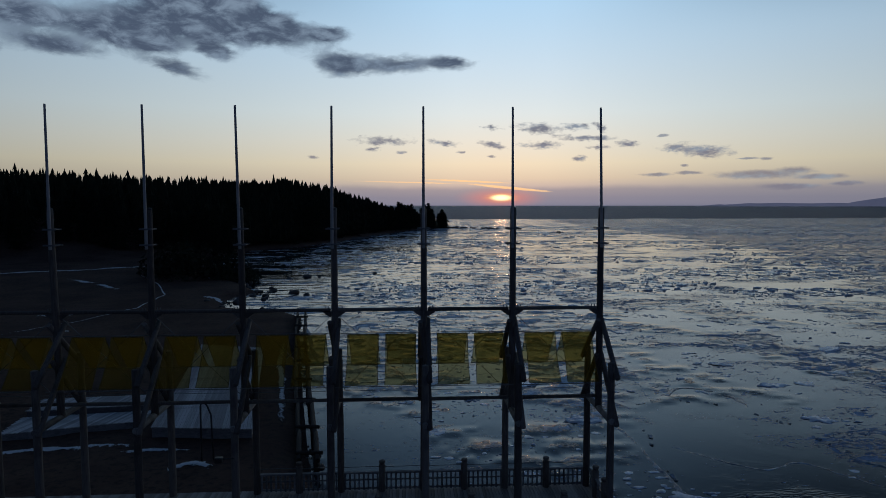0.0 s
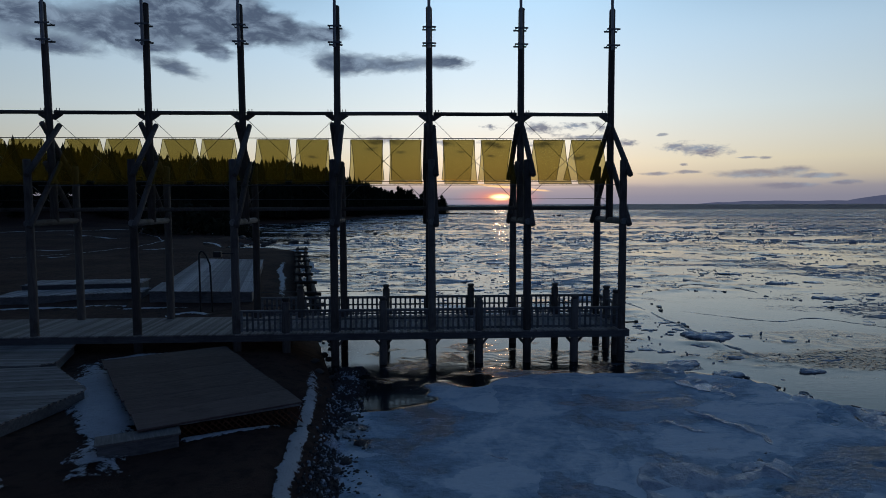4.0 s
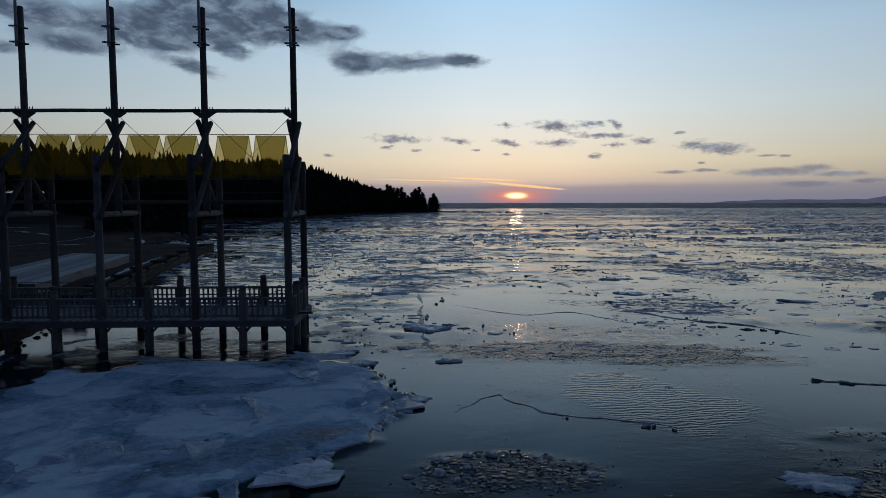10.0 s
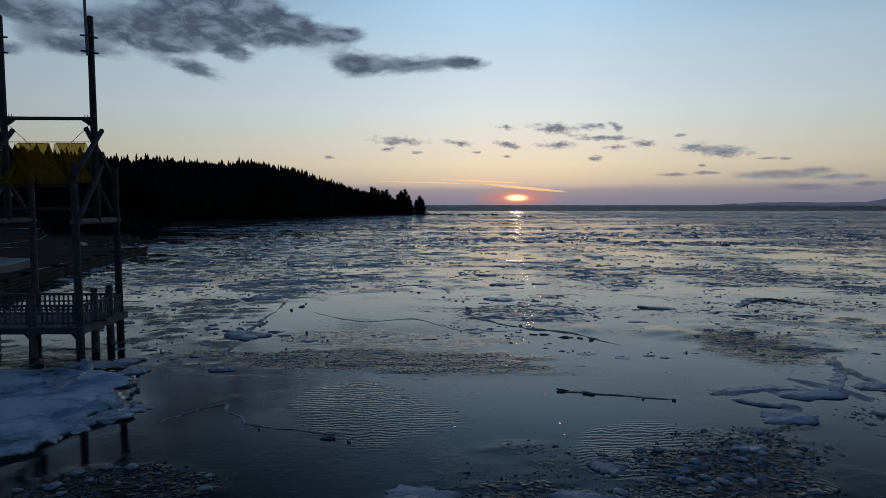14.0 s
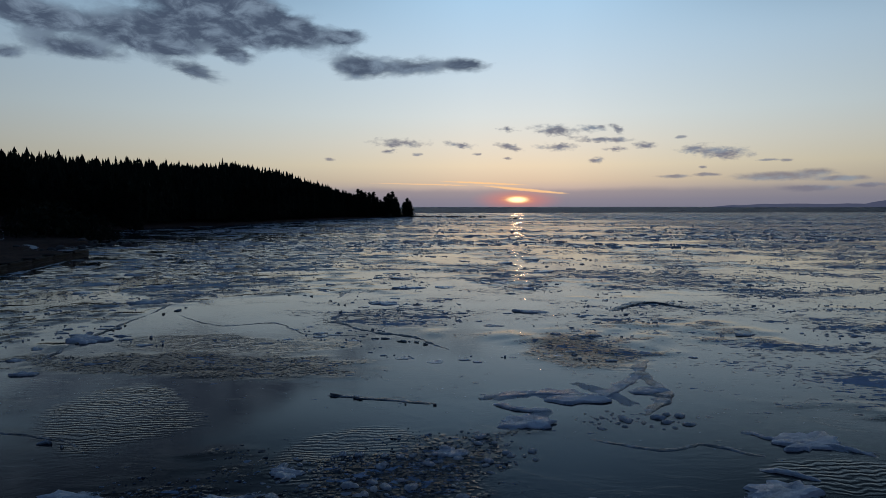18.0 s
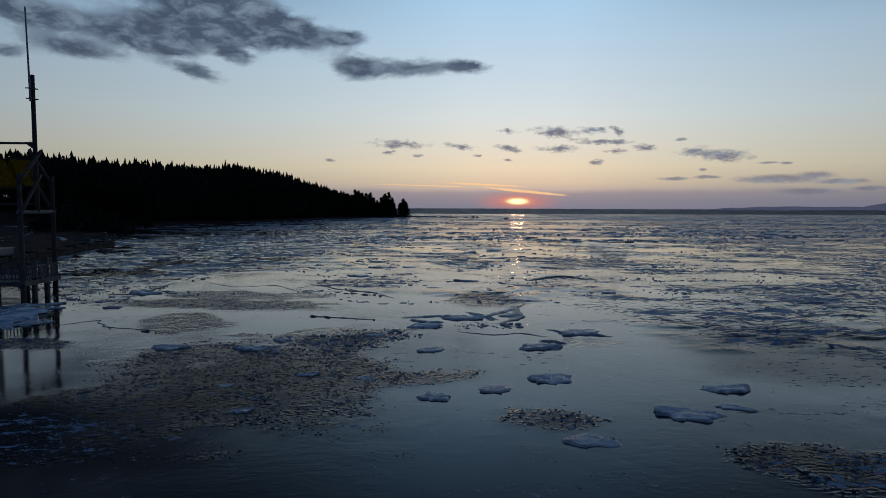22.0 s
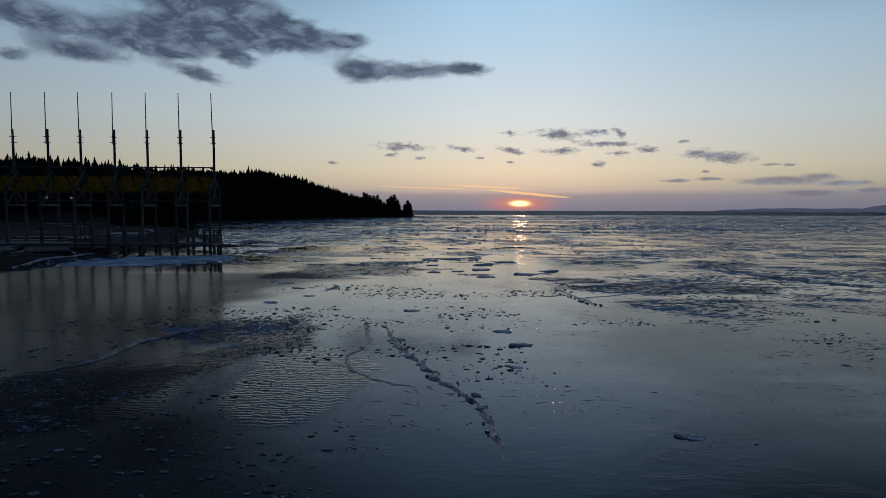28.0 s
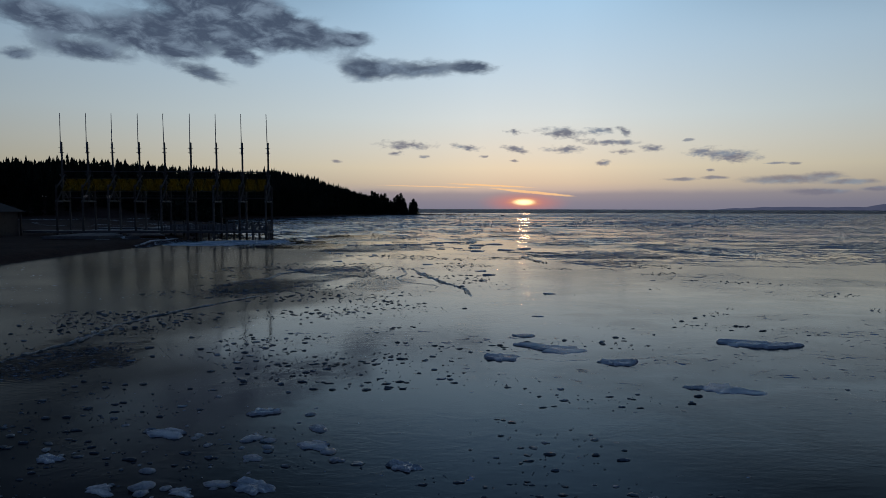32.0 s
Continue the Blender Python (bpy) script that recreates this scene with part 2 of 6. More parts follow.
def principled(n, color, rough, bump=None, strength=0.3, depth=0.02, **more):
    sockets = {"Base Color": color if not isinstance(color, tuple) else (*color, 1.0), "Roughness": rough}
    for k, v in more.items():
        sockets[k.replace("_", " ")] = v
    if bump is not None:
        sockets["Normal"] = n.add("ShaderNodeBump", {"Height": bump, "Strength": strength, "Distance": depth}).outputs[0]
    return n.add("ShaderNodeBsdfPrincipled", sockets)


def wood(name, dark, light, along=(1, 1, 8), scale=3.0, rough=0.8, random_tint=0.35):
    """Weathered timber: grain drawn out along one axis, knots and stains at a larger scale."""
    def build(n, at):
        v = n.add("ShaderNodeMapping", {"Vector": at, "Scale": tuple(1.0 / a for a in along)}).outputs[0]
        grain = n.noise(v, scale * 6, 6.0, 0.65, 0.6)
        stain = n.noise(at, 0.9, 4.0, 0.6)
        own = n.add("ShaderNodeObjectInfo").outputs["Random"]
        f = n.math("ADD", n.math("MULTIPLY", grain, 0.7), n.math("MULTIPLY", n.math("SUBTRACT", own, 0.5), random_tint))
        c = n.mix(n.step(f, 0.15, 0.65), dark, light)
        c = n.mix(n.step(stain, 0.5, 0.72, 0.0, 0.55), c, tuple(x * 0.45 for x in dark))
        return principled(n, c, n.line(grain, 0.2, 0.8, rough + 0.1, rough - 0.12), grain, 0.5, 0.01, Specular_IOR_Level=0.25)
    return material(name, build)


LOG = wood("weathered_log", (0.08, 0.07, 0.065), (0.19, 0.175, 0.163), (1, 1, 10))
TIE = wood("pale_peeled_log", (0.12, 0.115, 0.11), (0.30, 0.30, 0.29), (1, 10, 1))
RAIL = wood("grey_rail_timber", (0.11, 0.11, 0.115), (0.28, 0.285, 0.295), (8, 1, 1))
PLANK = wood("silvered_deck_plank", (0.18, 0.168, 0.16), (0.44, 0.42, 0.405), (1, 9, 1), random_tint=0.3)
STAGE = wood("painted_stage_board", (0.075, 0.052, 0.052), (0.15, 0.108, 0.105), (1, 7, 1), 2.0)
LATTICE = wood("red_brown_lattice", (0.12, 0.05, 0.03), (0.24, 0.11, 0.07))
PALE = wood("frosted_platform_plank", (0.26, 0.265, 0.275), (0.56, 0.57, 0.59), (1, 9, 1), random_tint=0.4)


def steel(n, at):
    s = n.noise(at, 14.0, 4.0)
    return principled(n, n.mix(s, (0.09, 0.1, 0.11), (0.22, 0.23, 0.24)), n.line(s, 0.3, 0.7, 0.3, 0.55), Metallic=0.7)


STEEL = material("galvanised_steel", steel)
PIPE = material("pale_painted_flagpole", lambda n, at: principled(n, n.mix(n.noise(at, 5.0), (0.28, 0.29, 0.31), (0.42, 0.43, 0.45)), 0.45))
BLACK = material("dark_painted_iron", lambda n, at: principled(n, n.mix(n.noise(at, 9.0), (0.012, 0.012, 0.014), (0.03, 0.03, 0.033)), 0.5))


def sail_cloth(n, at):
    """Yellow open-weave shade cloth: part of the light comes straight through the mesh."""
    wave = n.noise(at, 1.3, 3.0)
    weave = n.noise(at, 60.0, 2.0)
    c = n.mix(n.step(wave, 0.3, 0.7), (0.3, 0.18, 0.016), (0.38, 0.24, 0.03))
    c = n.mix(n.step(n.noise(at, 3.5, 5.0), 0.55, 0.75, 0.0, 0.5), c, (0.2, 0.135, 0.02))
    normal = n.add("ShaderNodeBump", {"Height": wave, "Strength": 0.4, "Distance": 0.05}).outputs[0]
    d = n.add("ShaderNodeBsdfDiffuse", {0: c, "Normal": normal})
    t = n.add("ShaderNodeBsdfTranslucent", {0: c, "Normal": normal})
    body = n.add("ShaderNodeMixShader", {0: 0.5, 1: d.outputs[0], 2: t.outputs[0]})
    clear = n.add("ShaderNodeBsdfTransparent", {0: (0.74, 0.67, 0.37, 1)})
    return n.add("ShaderNodeMixShader", {0: n.line(weave, 0.2, 0.8, 0.52, 0.66), 1: body.outputs[0], 2: clear.outputs[0]})


SAIL = material("yellow_shade_cloth", sail_cloth)
HEM = material("dark_sail_hem", lambda n, at: principled(n, n.mix(n.noise(at, 8.0), (0.06, 0.045, 0.012), (0.14, 0.1, 0.02)), 0.85))
ROPE = material("grey_rope", lambda n, at: principled(n, n.mix(n.noise(at, 30.0), (0.08, 0.08, 0.08), (0.2, 0.2, 0.2)), 0.8))


def ice(n, at):
    """Refrozen shore ice: dark glassy flats, torn films of frost, washboard ripples, frozen slush and milky crust."""
    cover, chop, pack = n.attribute("cover"), n.attribute("chop"), n.attribute("pack")
    dull, film, ripple = n.attribute("dull"), n.attribute("film"), n.attribute("ripple")

    def bent(scale, reach, detail=4.0):
        c = n.add("ShaderNodeTexNoise", {"Vector": at, "Scale": scale, "Detail": detail, "Roughness": 0.6}).outputs["Color"]
        d = n.add("ShaderNodeVectorMath", {0: c, 1: (0.5, 0.5, 0.5)})
        d.operation = "SUBTRACT"
        return n.add("ShaderNodeVectorMath", {0: at, 1: n.scaled(d.outputs[0], (reach, reach, 0.0))}).outputs[0]

    def centred(x, gain):
        return n.math("MULTIPLY", n.math("SUBTRACT", x, 0.5), gain)

    swirl, eddy = bent(0.06, 16.0), bent(0.4, 2.6)
    broad = n.noise(at, 0.07, 5.0, 0.6, 0.4)
    marble = n.noise(n.scaled(swirl, (0.55, 1.0, 1.0)), 0.13, 9.0, 0.62, 0.6)
    veins = n.noise(n.scaled(eddy, (0.5, 1.0, 1.0)), 0.5, 9.0, 0.66, 0.5)
    isles = n.noise(n.scaled(eddy, (0.5, 1.0, 1.0)), 1.5, 7.0, 0.64, 0.3)
    flecks = n.noise(n.scaled(at, (0.5, 1.0, 1.0)), 4.2, 5.0, 0.62, 0.4)
    fine = n.noise(at, 5.0, 7.0, 0.7, 0.3)
    grit = n.noise(at, 16.0, 4.0, 0.6)
    # torn plates of frosted ice: strands where the film broke up and froze again
    zone = n.math("ADD", n.math("MULTIPLY", dull, 0.8), n.math("MULTIPLY", n.step(marble, 0.46, 0.6), n.math("MULTIPLY", pack, 0.34)))
    level = n.math("ADD", n.math("MINIMUM", n.math("ADD", zone, 0.05), 0.52), centred(veins, 0.9))
    plate = n.math("MAXIMUM", n.step(n.math("ADD", level, centred(isles, 1.9)), 0.58, 0.64),
                   n.step(n.math("ADD", level, centred(flecks, 2.3)), 0.52, 0.58))
    tone = n.math("ADD", n.math("MULTIPLY", veins, 0.55), n.math("MULTIPLY", fine, 0.45))
    # clear ice with faint clouding
    c = n.mix(broad, (0.004, 0.007, 0.011), (0.012, 0.018, 0.026))
    haze = n.math("MULTIPLY", n.step(n.math("ADD", marble, centred(veins, 0.35)), 0.47, 0.62), n.line(pack, 0.3, 1.0, 0.3, 1.0))
    c = n.mix(n.math("MULTIPLY", haze, 0.55), c, (0.045, 0.066, 0.095))
    # film: dull frosted ice, with corner dimming put into its colour and gloss
    dim_film = n.math("MULTIPLY", film, n.step(n.math("ADD", film, centred(veins, 1.4)), 0.1, 0.65))
    c = n.mix(n.math("MULTIPLY", dim_film, 0.7), c, n.mix(veins, (0.010, 0.013, 0.021), (0.030, 0.034, 0.046)))
    c = n.mix(plate, c, n.mix(n.step(tone, 0.38, 0.6), (0.025, 0.046, 0.09), (0.3, 0.44, 0.64)))
    # milky crust with wet pools and split slabs
    white = n.step(n.math("ADD", cover, centred(veins, 1.5)), 0.32, 0.62)
    snowy = n.math("ADD", n.math("MULTIPLY", n.noise(n.scaled(eddy, (0.75, 1.0, 1.0)), 0.3, 9.0, 0.57, 1.4), 0.82), n.math("ADD", n.math("MULTIPLY", fine, 0.18), 0.035))
    cell = n.add("ShaderNodeTexVoronoi", {"Vector": n.scaled(bent(0.9, 1.5, 7.0), (0.7, 1.0, 1.0)), "Scale": 0.55, "Randomness": 1.0})
    cell = n.add("ShaderNodeSeparateColor", {0: cell.outputs["Color"]}).outputs
    snowy = n.math("ADD", snowy, n.math("ADD", centred(cell[0], 0.13), centred(flecks, 0.16)))
    milk = n.ramp(snowy, [(0.36, (0.1, 0.16, 0.21)), (0.42, (0.26, 0.38, 0.49)), (0.5, (0.48, 0.62, 0.74)), (0.6, (0.86, 0.92, 0.97))])
    c = n.mix(white, c, milk)
    # pebbled slush
    beads = n.add("ShaderNodeTexVoronoi", {"Vector": bent(2.0, 0.2), "Scale": 5.5, "Randomness": 1.0})
    bead = n.math("MULTIPLY", n.step(beads.outputs["Distance"], 0.12, 0.6, 1.0, 0.0), n.step(n.math("ADD", chop, centred(veins, 1.2)), 0.35, 0.7))
    c = n.mix(n.math("MULTIPLY", bead, n.step(fine, 0.4, 0.65, 0.05, 0.35)), c, (0.12, 0.15, 0.19))
    # gloss
    rough = n.math("ADD", n.line(broad, 0.3, 0.7, 0.03, 0.075), n.math("MULTIPLY", haze, 0.07))
    rough = n.math("ADD", rough, n.math("MULTIPLY", plate, 0.42))
    rough = n.math("ADD", rough, n.math("ADD", n.math("MULTIPLY", chop, 0.12), n.math("MULTIPLY", dim_film, 0.12)))
    rough = n.math("ADD", rough, n.math("MULTIPLY", white, n.step(snowy, 0.4, 0.5, 0.2, 0.6)), clamp=True)
    out_far = n.step(n.add("ShaderNodeSeparateXYZ", {0: at}).outputs[1], 120.0, 420.0, 0.0, 0.1)
    rough = n.math("ADD", rough, out_far, clamp=True)
    gloss = n.math("MULTIPLY", n.line(n.math("MAXIMUM", n.math("MULTIPLY", chop, 1.0), plate), 0.0, 1.0, 0.42, 0.05), n.math("MULTIPLY", n.line(dim_film, 0.0, 1.0, 1.0, 0.04), n.line(haze, 0.0, 1.0, 1.0, 0.6)))
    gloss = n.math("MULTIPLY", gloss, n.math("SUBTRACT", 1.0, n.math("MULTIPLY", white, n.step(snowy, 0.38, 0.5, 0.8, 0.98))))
    # relief: skin of the flats, torn edges, ripples, beads, slabs
    comb = n.add("ShaderNodeTexWave", {"Vector": bent(0.5, 1.1), "Scale": 1.5, "Distortion": 6.0, "Detail": 3.0, "Detail Scale": 0.8, "Detail Roughness": 0.6})
    comb.bands_direction = "Y"
    relief = n.math("MULTIPLY", fine, n.math("ADD", 0.012, n.math("MULTIPLY", chop, 0.3)))
    relief = n.math("ADD", relief, n.math("MULTIPLY", grit, n.math("MULTIPLY", plate, 0.12)))
    relief = n.math("ADD", relief, n.math("MULTIPLY", plate, n.math("ADD", 0.3, n.math("MULTIPLY", isles, 0.5))))
    relief = n.math("ADD", relief, n.math("MULTIPLY", comb.outputs["Fac"], n.math("MULTIPLY", n.step(n.math("ADD", ripple, centred(veins, 1.6)), 0.25, 0.9), 0.15)))
    relief = n.math("ADD", relief, n.math("MULTIPLY", bead, 0.5))
    skin = n.math("MULTIPLY", flecks, n.step(n.noise(swirl, 0.22, 5.0, 0.6, 0.5), 0.44, 0.58, 0.03, 0.13))
    relief = n.math("ADD", relief, skin)
    # thin rims that each freezing left behind
    rims = n.math("MAXIMUM", n.step(n.math("ABSOLUTE", n.math("SUBTRACT", marble, 0.5)), 0.0, 0.006, 1.0, 0.0), n.math("MULTIPLY", n.step(n.math("ABSOLUTE", n.math("SUBTRACT", n.noise(n.scaled(swirl, (0.6, 1.0, 1.0)), 0.24, 6.0, 0.6, 0.5), 0.47)), 0.0, 0.007, 1.0, 0.0), 0.8))
    rims = n.math("MULTIPLY", rims, n.step(n.noise(at, 0.2, 3.0), 0.42, 0.58))
    relief = n.math("ADD", relief, n.math("MULTIPLY", rims, 0.02))
    relief = n.math("ADD", relief, n.math("MULTIPLY", veins, n.math("ADD", 0.05, n.math("MULTIPLY", white, 0.6))))
    relief = n.math("ADD", relief, n.math("MULTIPLY", white, n.math("ADD", n.math("ADD", n.step(snowy, 0.38, 0.56, 0.0, 1.0), n.math("MULTIPLY", cell[1], 1.0)), n.math("ADD", n.math("MULTIPLY", flecks, 0.7), n.math("MULTIPLY", fine, 0.4)))))
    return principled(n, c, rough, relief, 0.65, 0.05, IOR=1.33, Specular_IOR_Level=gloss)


ICE = material("shore_ice", ice)


def floe(n, at):
    s = n.noise(at, 3.0, 5.0)
    f = n.noise(at, 14.0, 5.0, 0.65)
    own = n.add("ShaderNodeObjectInfo").outputs["Random"]
    isle = n.add("ShaderNodeNewGeometry").outputs["Random Per Island"]
    tone = n.math("ADD", n.math("MULTIPLY", own, 0.5), n.math("MULTIPLY", isle, 0.5))
    c = n.mix(n.step(n.math("ADD", s, n.math("MULTIPLY", tone, 0.35)), 0.45, 0.85), (0.28, 0.36, 0.47), (0.78, 0.84, 0.92))
    return principled(n, c, n.line(f, 0.3, 0.7, 0.12, 0.4), f, 0.35, 0.03, IOR=1.33)


FLOE = material("broken_ice", floe)


def lump(n, at):
    """Grey slush frozen into small lumps."""
    f = n.noise(at, 18.0, 4.0, 0.65)
    isle = n.add("ShaderNodeNewGeometry").outputs["Random Per Island"]
    c = n.mix(n.step(isle, 0.3, 1.0), (0.05, 0.07, 0.1), (0.3, 0.38, 0.48))
    return principled(n, c, n.line(f, 0.3, 0.7, 0.35, 0.6), f, 0.3, 0.02, IOR=1.31, Specular_IOR_Level=0.1)


LUMP = material("frozen_slush", lump)


def lip(n, at):
    """Grey glassy ice pushed up along a seam, frosted in places."""
    s, f = n.noise(at, 1.3, 7.0, 0.66), n.noise(at, 12.0, 5.0, 0.65)
    c = n.mix(n.step(s, 0.45, 0.65), (0.07, 0.1, 0.135), (0.34, 0.42, 0.5))
    return principled(n, c, n.line(f, 0.3, 0.7, 0.15, 0.45), n.math("ADD", s, f), 0.6, 0.04, IOR=1.31)


LIP = material("grey_seam_ice", lip)


def crust(n, at):
    """Thick white floe ice with a hard snow crust."""
    s = n.noise(at, 2.2, 6.0, 0.65)
    f = n.noise(at, 11.0, 6.0, 0.7)
    wet = n.noise(n.scaled(at, (0.6, 1.0, 1.0)), 1.6, 8.0, 0.68)
    c = n.mix(n.step(s, 0.35, 0.62), (0.5, 0.58, 0.68), (0.84, 0.89, 0.95))
    c = n.mix(n.step(wet, 0.36, 0.48, 0.55, 0.0), c, (0.24, 0.34, 0.47))
    return principled(n, c, n.math("ADD", n.step(wet, 0.42, 0.6, 0.12, 0.4), n.math("MULTIPLY", f, 0.3)), n.math("ADD", s, n.math("MULTIPLY", f, 0.8)), 1.0, 0.09, IOR=1.31)


CRUST = material("snow_crusted_floe", crust)


def snow(n, at):
    s = n.noise(at, 1.2, 5.0)
    f = n.noise(at, 22.0, 5.0, 0.7)
    rim = n.attribute("rim")
    worn = n.math("ADD", rim, n.math("MULTIPLY", n.math("SUBTRACT", n.noise(at, 3.2, 8.0, 0.78), 0.5), 4.8))
    grime = n.step(n.noise(at, 9.0, 7.0, 0.75), 0.52, 0.68, 0.0, 0.4)
    return principled(n, n.mix(grime, n.mix(s, (0.42, 0.47, 0.54), (0.7, 0.74, 0.78)), (0.12, 0.13, 0.15)), 0.7, n.math("ADD", f, n.math("MULTIPLY", s, 2.0)), 0.9, 0.06, Alpha=n.step(worn, 0.12, 0.3))


SNOW = material("old_crusted_snow", snow)


def sea(n, at):
    w = n.noise(n.scaled(at, (0.35, 1.0, 1.0)), 0.16, 6.0, 0.65)
    far = n.noise(n.scaled(at, (0.12, 1.0, 1.0)), 0.02, 6.0, 0.7)
    return principled(n, n.mix(far, (0.02, 0.032, 0.07), (0.065, 0.085, 0.15)), 0.5, w, 1.0, 3.0, IOR=1.33, Specular_IOR_Level=0.14)


SEA = material("open_water", sea)


def soil(n, at):
    a = n.noise(at, 0.12, 5.0, 0.6)
    b = n.noise(at, 2.6, 6.0, 0.65)
    g = n.noise(n.add("ShaderNodeMapping", {"Vector": at, "Scale": (1, 1, 0.2)}).outputs[0], 24.0, 4.0, 0.7)
    c = n.mix(n.step(a, 0.35, 0.65), (0.07, 0.042, 0.036), (0.11, 0.07, 0.056))
    c = n.mix(n.step(b, 0.45, 0.7, 0.0, 0.7), c, (0.025, 0.02, 0.019))
    c = n.mix(n.step(g, 0.5, 0.8, 0.0, 0.5), c, (0.07, 0.052, 0.034))
    return principled(n, c, 0.95, n.math("ADD", b, g), 0.8, 0.06, Specular_IOR_Level=0.08)


SOIL = material("frozen_turf", soil)


def stone(n, at):
    a = n.noise(at, 1.4, 6.0, 0.65)
    b = n.noise(at, 9.0, 5.0)
    own = n.add("ShaderNodeObjectInfo").outputs["Random"]
    c = n.mix(n.math("ADD", n.math("MULTIPLY", a, 0.7), n.math("MULTIPLY", own, 0.4)), (0.03, 0.028, 0.03), (0.1, 0.095, 0.095))
    return principled(n, c, 0.75, n.math("ADD", a, b), 0.7, 0.05)


STONE = material("dark_shore_stone", stone)


def needles(n, at):
    a = n.noise(at, 2.0, 4.0)
    isle = n.add("ShaderNodeNewGeometry").outputs["Random Per Island"]
    c = n.mix(n.math("ADD", n.math("MULTIPLY", a, 0.6), n.math("MULTIPLY", isle, 0.4)), (0.012, 0.017, 0.013), (0.034, 0.044, 0.028))
    return principled(n, c, 0.9, Specular_IOR_Level=0.1)


NEEDLES = material("spruce_needles", needles)
BARK = material("dark_bark", lambda n, at: principled(n, n.mix(n.noise(at, 4.0), (0.02, 0.016, 0.013), (0.05, 0.042, 0.035)), 0.95))
ROOF = material("dark_roof_shingle", lambda n, at: principled(n, n.mix(n.noise(at, 3.0), (0.02, 0.02, 0.024), (0.05, 0.05, 0.056)), 0.85))


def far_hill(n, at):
    """Hills some kilometres off; the haze of the evening air is painted in as emission."""
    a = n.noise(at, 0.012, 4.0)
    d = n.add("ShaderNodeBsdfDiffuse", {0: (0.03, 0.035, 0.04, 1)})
    # blue-grey glow stands in for haze between here and the hills
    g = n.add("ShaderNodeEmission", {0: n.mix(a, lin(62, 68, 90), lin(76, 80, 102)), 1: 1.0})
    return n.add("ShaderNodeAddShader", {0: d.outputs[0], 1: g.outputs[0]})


HILL = material("far_shore_haze_glow", far_hill)

# ---- building helpers ----


def part(name, bm, mat, parent=None, label=""):
    """Links a bmesh as one mesh object, under a thing or a part where one is given."""
    me = bpy.data.meshes.new(name)
    bm.to_mesh(me)
    bm.free()
    me.materials.append(mat)
    ob = new(name, me)
    ob.parent = parent
    return tagged(ob, label)


def share(name, me, parent, m, label=""):
    ob = new(name, me)
    ob.parent = parent
    ob.matrix_basis = m
    return tagged(ob, label)


def thing(name, label, category, group="", kind="", at=(0, 0, 0)):
    ob = new(name)
    ob.location = at
    ob.empty_display_size = 0.2
    return tagged(ob, label, category, group, kind)


def smooth(ob):
    for p in ob.data.polygons:
        p.use_smooth = True
    return ob


def log_between(bm, p, q, r0, r1=None, sides=12, rings=5, wob=0.06, seed=0):
    """A round timber from p to q: slightly tapered, not quite straight, ends chamfered."""
    r1 = r0 if r1 is None else r1
    p, q = Vector(p), Vector(q)
    axis = (q - p).normalized()
    side = axis.orthogonal().normalized()
    up = axis.cross(side)
    rnd = random.Random(seed)
    ph = rnd.uniform(0, 6.28)
    length = (q - p).length
    stops = [(0.0, 0.82), (min(0.03 / length, 0.2), 1.0)] + [(i / rings, 1.0) for i in range(1, rings)] + [(1 - min(0.03 / length, 0.2), 1.0), (1.0, 0.82)]
    loops = []
    for t, k in stops:
        r = (r0 + (r1 - r0) * t) * k
        bend = math.sin(t * 3.1 + ph) * wob * r0 * (1 if 0 < t < 1 else 0.5)
        c = p.lerp(q, t) + side * bend
        loops.append([bm.verts.new(c + (side * math.cos(6.2832 * i / sides) + up * math.sin(6.2832 * i / sides)) * r * (1 + wob * 0.5 * math.sin(3 * i + ph + 5 * t))) for i in range(sides)])
    for a, b in zip(loops, loops[1:]):
        for i in range(sides):
            bm.faces.new((a[i], a[(i + 1) % sides], b[(i + 1) % sides], b[i])).smooth = True
    bm.faces.new(loops[0][::-1])
    bm.faces.new(loops[-1])
    return bm


def box(bm, x0, x1, y0, y1, z0, z1, bevel=0.0):
    start = set(bm.edges)
    r = bmesh.ops.create_cube(bm, size=1.0)
    for v in r["verts"]:
        v.co = Vector(((x0 + x1) / 2 + v.co.x * (x1 - x0), (y0 + y1) / 2 + v.co.y * (y1 - y0), (z0 + z1) / 2 + v.co.z * (z1 - z0)))
    if bevel:
        bmesh.ops.bevel(bm, geom=[e for e in bm.edges if e not in start], offset=bevel, segments=1, affect="EDGES")
    return bm


def prism(bm, ring, z0, z1, bevel=0.0):
    """An upright slab with the outline ring."""
    lo = [bm.verts.new((x, y, z0)) for x, y in ring]
    hi = [bm.verts.new((x, y, z1)) for x, y in ring]
    k = len(ring)
    bm.faces.new(lo[::-1])
    bm.faces.new(hi)
    for i in range(k):
        bm.faces.new((lo[i], lo[(i + 1) % k], hi[(i + 1) % k], hi[i]))
    bmesh.ops.recalc_face_normals(bm, faces=bm.faces)
    return bm


